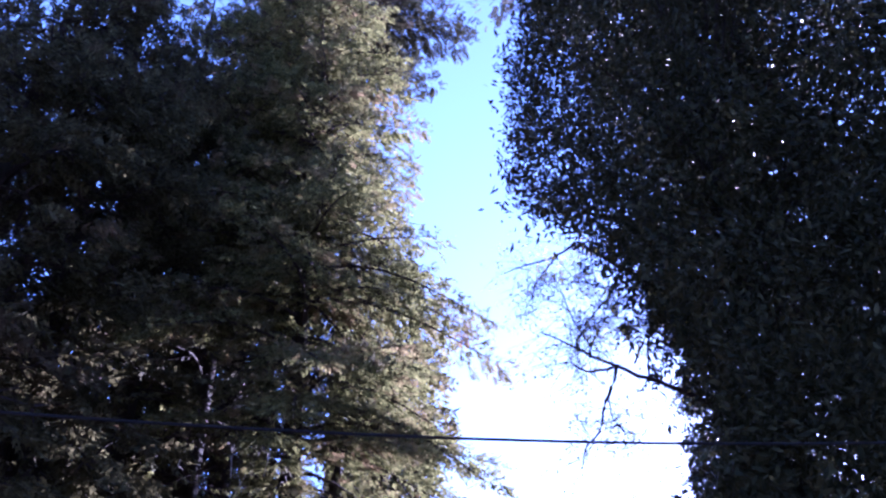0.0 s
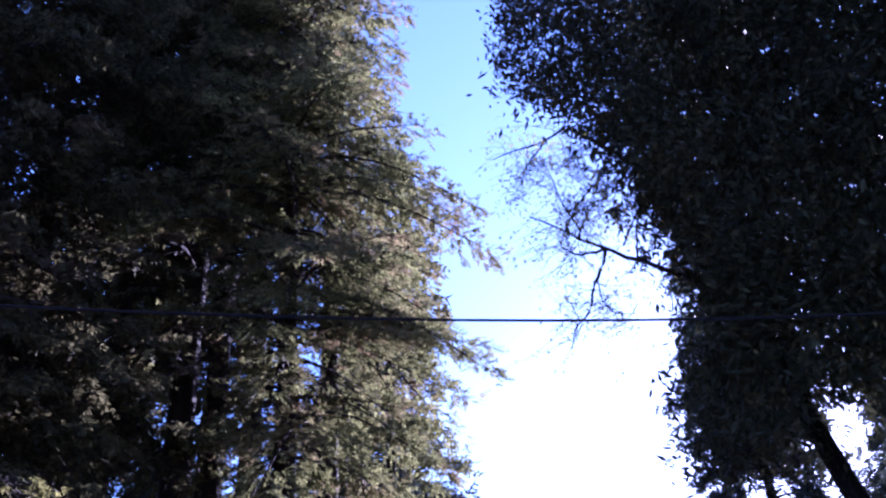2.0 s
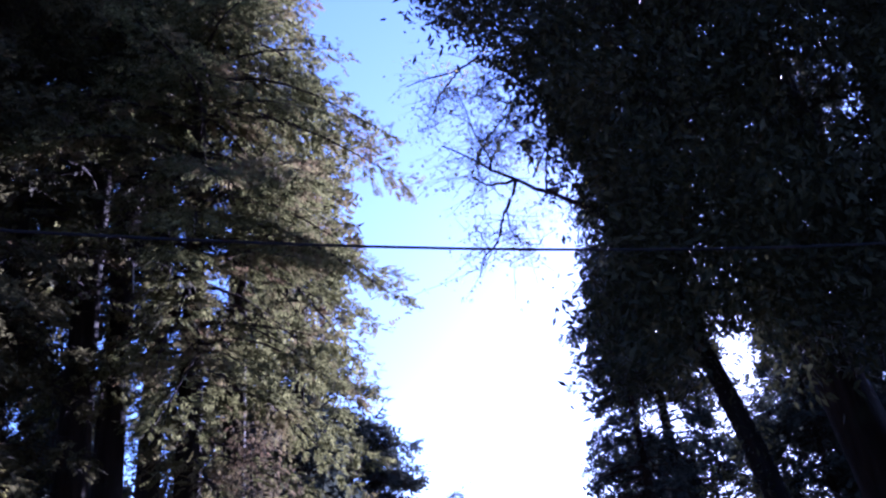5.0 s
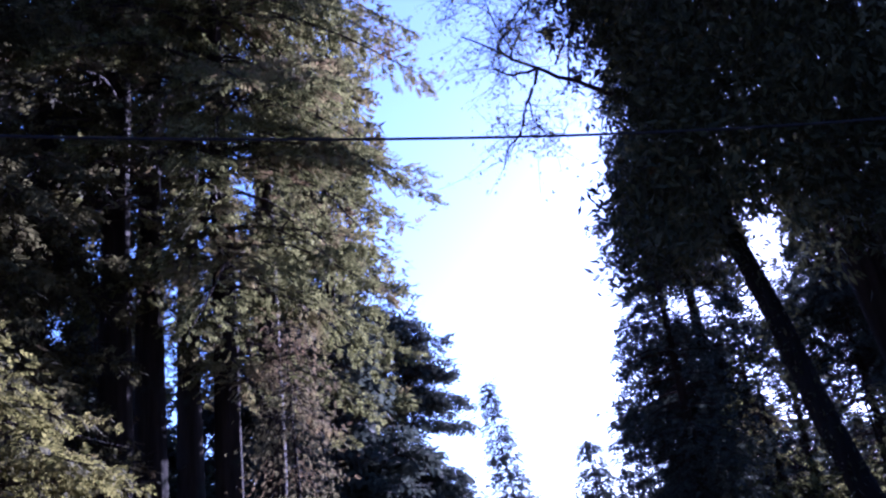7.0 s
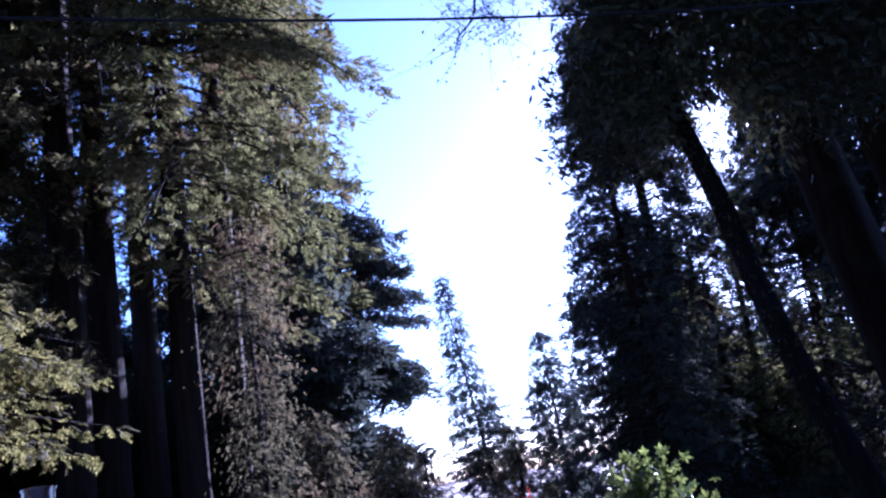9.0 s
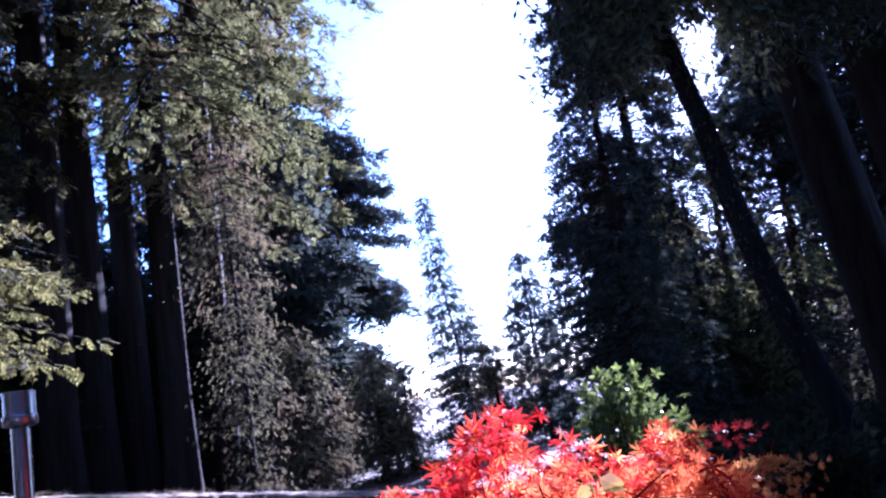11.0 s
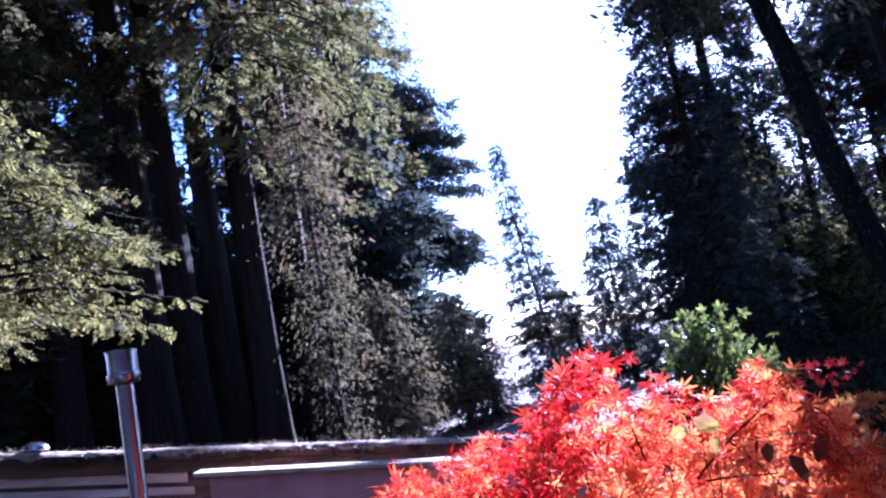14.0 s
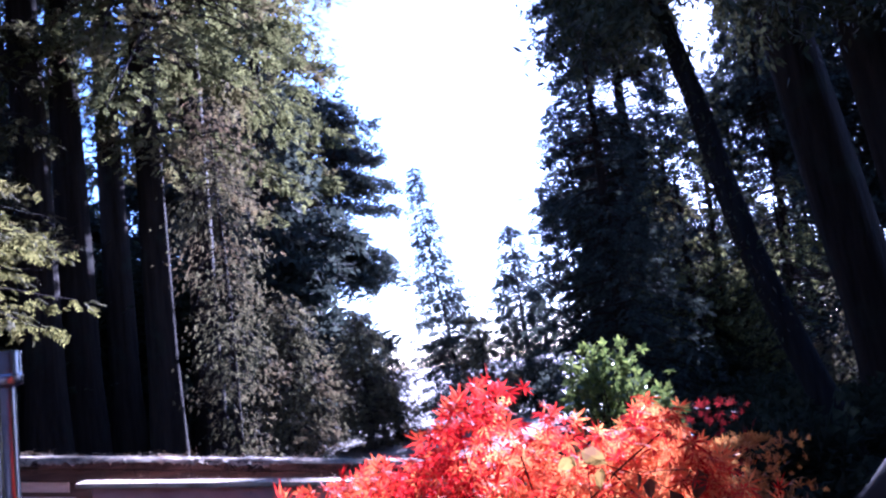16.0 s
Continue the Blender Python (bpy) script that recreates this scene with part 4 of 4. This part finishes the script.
# ---------------------------------------------------------------- maple and the plants beside it
def build_maple():
    rng = np.random.default_rng(12)
    mx, my = spot(12.8, 2.5)
    base = np.array([mx, my, float(ground_z(mx, my)) - 0.03])
    tree = thing("japanese_maple", "japanese maple with glowing red and orange autumn leaves", "maple tree", base)

    def pt(az, el, d):
        x, y = spot(az, d)
        return np.array([x, y, EYE + d * math.tan(radians(el))]) - base
    q, r = limb([(0, 0, 0), (0.03, 0.02, 0.4), (-0.02, 0, 0.8)], 0.035, 0.02, 3, 8)
    v, f = tubes(q[None], r[None], 10)
    link_mesh("trunk", quads("trunk", v, f), M_TWIG, tree)
    # the crown's top edge, by direction and height
    edge_az = np.array([-9, -5.3, -0.6, 3.1, 4.5, 7.2, 8.8, 9.7, 11.4, 13.3, 15.7, 17.2, 18.6, 20.0, 21.3, 23.5])
    edge_el = np.array([-9, -7.2, -6.6, -5.5, -5.0, -2.2, -1.4, -1.8, -3.1, -4.6, -5.2, -4.4, -3.4, -4.4, -6.7, -9.5])
    # flat sprays of leaves, one above another, with gaps between
    clumps = 620
    c_az = rng.uniform(-9, 23.5, clumps)
    c_depth = 2.5 + rng.normal(0, 0.2, clumps) - 0.25 * np.abs((c_az - 9) / 16) ** 2
    c_below = rng.random(clumps) ** 0.95 * 11
    c_nor = np.array([0.1, -0.75, 0.75]) + rng.normal(0, 0.38, (clumps, 3))
    c_way = rng.normal(0, 0.7, (clumps, 3)) + np.array([0, -0.3, -0.3])
    which = np.repeat(np.arange(clumps), rng.integers(5, 13, clumps))
    n = len(which)
    az = c_az[which] + rng.normal(0, 0.85, n)
    depth = c_depth[which] + rng.normal(0, 0.04, n)
    below = np.maximum(c_below[which] + rng.normal(0, 0.45, n), 0)
    el = np.interp(az, edge_az, edge_el) - below
    p = np.stack([depth * np.sin(np.radians(az)), depth * np.cos(np.radians(az)), EYE + depth * np.tan(np.radians(el))], -1) - base
    way = c_way[which] + rng.normal(0, 0.6, p.shape)
    nor = c_nor[which] + rng.normal(0, 0.3, p.shape)
    sz = rng.uniform(0.044, 0.088, n)
    order = np.argsort(depth + below * 0.06)
    first, rest = order[:280], order[280:]
    # limbs
    paths, rad = [], []
    for j in range(26):
        k = rng.integers(0, n)
        e = p[k]
        s = np.array([-0.02, 0, 0.8 - 0.3 * rng.random()])
        q, _ = limb([s, s * 0.5 + e * 0.5 + rng.normal(0, 0.05, 3) + np.array([0, 0, 0.05]), e], 0.01, 0.002, j, 9)
        paths.append(q)
        rad.append(np.linspace(0.0045, 0.0015, 9))
    for j in range(26):
        v, f = tubes(paths[j][None], rad[j][None], 5)
        link_mesh("limb", quads("limb", v, f), M_MAPLE_WOOD, tree)
    for way_, r0 in (([(12.8, -11.0), (13.7, -9.7), (16.4, -7.5), (19.0, -5.8)], 0.0032), ([(10.2, -6.3), (10.4, -7.4), (11.0, -9.6)], 0.0026),
                     ([(13.1, -10.2), (15.7, -10.1), (18.3, -10.2)], 0.0026), ([(15.7, -7.8), (18.0, -10.4), (19.4, -12.1)], 0.0022)):
        q, r = limb([pt(a, e, 2.12) for a, e in way_], r0, 0.002, 5, 9)
        v, f = tubes(q[None], r[None], 5)
        link_mesh("limb", quads("limb", v, f), M_MAPLE_WOOD, tree)
    # the leaves turn from red at the top to orange lower down on the sunny side
    turned = (below / 8 + (az - 9) / 12 + rng.normal(0, 0.28, n)) > 0.5
    for mine, mat in ((rest[~turned[rest]], M_MAPLE), (rest[turned[rest]], M_MAPLE_GOLD)):
        v, f = scatter(STAR, p[mine], way[mine], nor[mine], sz[mine], rng, 4)
        tagged(link_mesh("crown", quads("crown", v, f), mat, tree), kind="stuff")
    shapes = []
    for s in STAR:
        m = quads("leaf", s, np.arange(len(s)).reshape(-1, 4))
        m.materials.append(M_MAPLE_ONE)
        shapes.append(m)
    al, no = unit(way[first]), nor[first]
    sd = unit(np.cross(no, al))
    up = np.cross(al, sd)
    for i in range(len(first)):
        ob = new("leaf", shapes[i % 3])
        ob.parent = tree
        c = p[first[i]]
        ob.matrix_local = Matrix.Translation(c) @ Matrix(np.stack([al[i], sd[i], up[i]], 1).tolist()).to_4x4() @ Matrix.Scale(float(sz[first[i]]), 4)



build_maple()


def build_vine():
    """A few large oval leaves on a thin stem in front of the maple."""
    bx, by = spot(17, 1.95)
    base = np.array([bx, by, float(ground_z(bx, by)) - 0.02])
    vine = thing("vine", "thin vine with a few large yellowed and brown oval leaves", "vine", base)
    spots = [(14.0, -6.4, 0.066, M_YELLOW), (15.2, -7.5, 0.05, M_YELLOW), (13.5, -6.6, 0.06, M_YELLOW), (18.0, -8.4, 0.045, M_BROWN), (19.1, -9.2, 0.072, M_BROWN), (21.0, -8.1, 0.078, M_BROWN), (17.4, -8.0, 0.04, M_BROWN)]
    rng = np.random.default_rng(3)
    way, leaves = [(0.0, 0.0, 0.0)], []
    for a, e, size, mat in spots:
        x, y = spot(a, 2.0)
        tip = np.array([x, y, EYE + 2.0 * math.tan(radians(e))]) - base
        way.append(tip)
        v, f = scatter([BROAD[1]], tip[None], np.array([[rng.normal(0, 0.8), rng.normal(-0.2, 0.4), -1.0]]), np.array([[rng.normal(0, 0.7), -1.0, rng.normal(0.2, 0.4)]]), np.array([size]), rng, 4)
        leaves.append((quads("leaf", v, f), mat))
    q, r = limb(way, 0.0014, 0.0009, 2, 40)
    v, f = tubes(q[None], r[None], 5)
    stem = link_mesh("stem", quads("stem", v, f), M_TWIG, vine)
    for mesh, mat in leaves:
        link_mesh("leaf", mesh, mat, stem, "yellowed leaf" if mat is M_YELLOW else "withered brown leaf")


build_vine()
shrub("broadleaf_shrub", "green broad-leaved shrub with glossy sunlit leaves", 16.5, 7.3, 2.82, 0.46, M_BROAD, 80, 0.105, 1500, low=1.2, shapes=LOBED, group="garden shrubs", spread=0.4, dome=0.62)
shrub("autumn_shrub", "small shrub with orange-brown autumn leaves", 23.4, 3.5, 2.44, 0.2, M_ORANGE, 81, 0.042, 2600, low=0.6, shapes=PALM, group="garden shrubs")

shrub("red_leaved_shrub", "red-leaved shrub with deep shade put into its leaf colour", 22.0, 4.9, 2.46, 0.24, M_SHADED_RED, 82, 0.06, 700, low=0.6, shapes=PALM, group="garden shrubs")


# stand-in for an unidentified dark shape; its deep shade is put into the colour
def build_rock():
    x, y = spot(34.6, 3.8)
    g = float(ground_z(x, y))
    bm = bmesh.new()
    bmesh.ops.create_icosphere(bm, subdivisions=4, radius=1.0)
    for v in bm.verts:
        nz = noise.noise(v.co * 1.6) * 0.16 + noise.noise(v.co * 5) * 0.04
        v.co = Vector((v.co.x * 0.98, v.co.y * 0.66, v.co.z * 1.68)) * (1 + nz)
    M_ROCK.node_tree.nodes["Principled BSDF"].inputs["Specular IOR Level"].default_value = 0.05
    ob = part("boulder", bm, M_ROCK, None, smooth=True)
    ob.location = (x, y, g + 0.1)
    tagged(ob, "large near-black boulder standing in for an unidentified dark shape", "boulder")


build_rock()


def build_dish():
    """A small upturned metal bowl lying on the shed roof."""
    bm = bmesh.new()
    lathe(bm, [(0.115, 0.0), (0.118, 0.012), (0.108, 0.035), (0.085, 0.055), (0.05, 0.066), (0.008, 0.07)], 28)
    ob = part("metal_bowl", bm, M_STEEL, None, smooth=True)
    x, y = -3.95, 8.15
    ob.location = (x, y, roof_z(x) + 0.02)
    ob.rotation_euler = (0, math.atan(-SLOPE), 0)
    tagged(ob, "small shiny metal bowl upside down on the littered roof", "bowl")


build_dish()


def build_rope():
    """A thin slack line between two trunks."""
    p0 = np.array([*spot(18.4, 21.0), EYE + 21 * math.tan(radians(1.0))])
    p1 = np.array([*spot(25.4, 9.3), EYE + 9.3 * math.tan(radians(4.6))])
    t = np.linspace(0, 1, 24)[:, None]
    pts = p0 * (1 - t) + p1 * t - np.array([0, 0, 0.25]) * (t * (1 - t))
    v, f = tubes(pts[None], np.full((1, 24), 0.0035), 6)
    tagged(link_mesh("guy_line", quads("guy_line", v, f), M_CABLE), "thin slack line tied between two dark trunks", "rope")


build_rope()
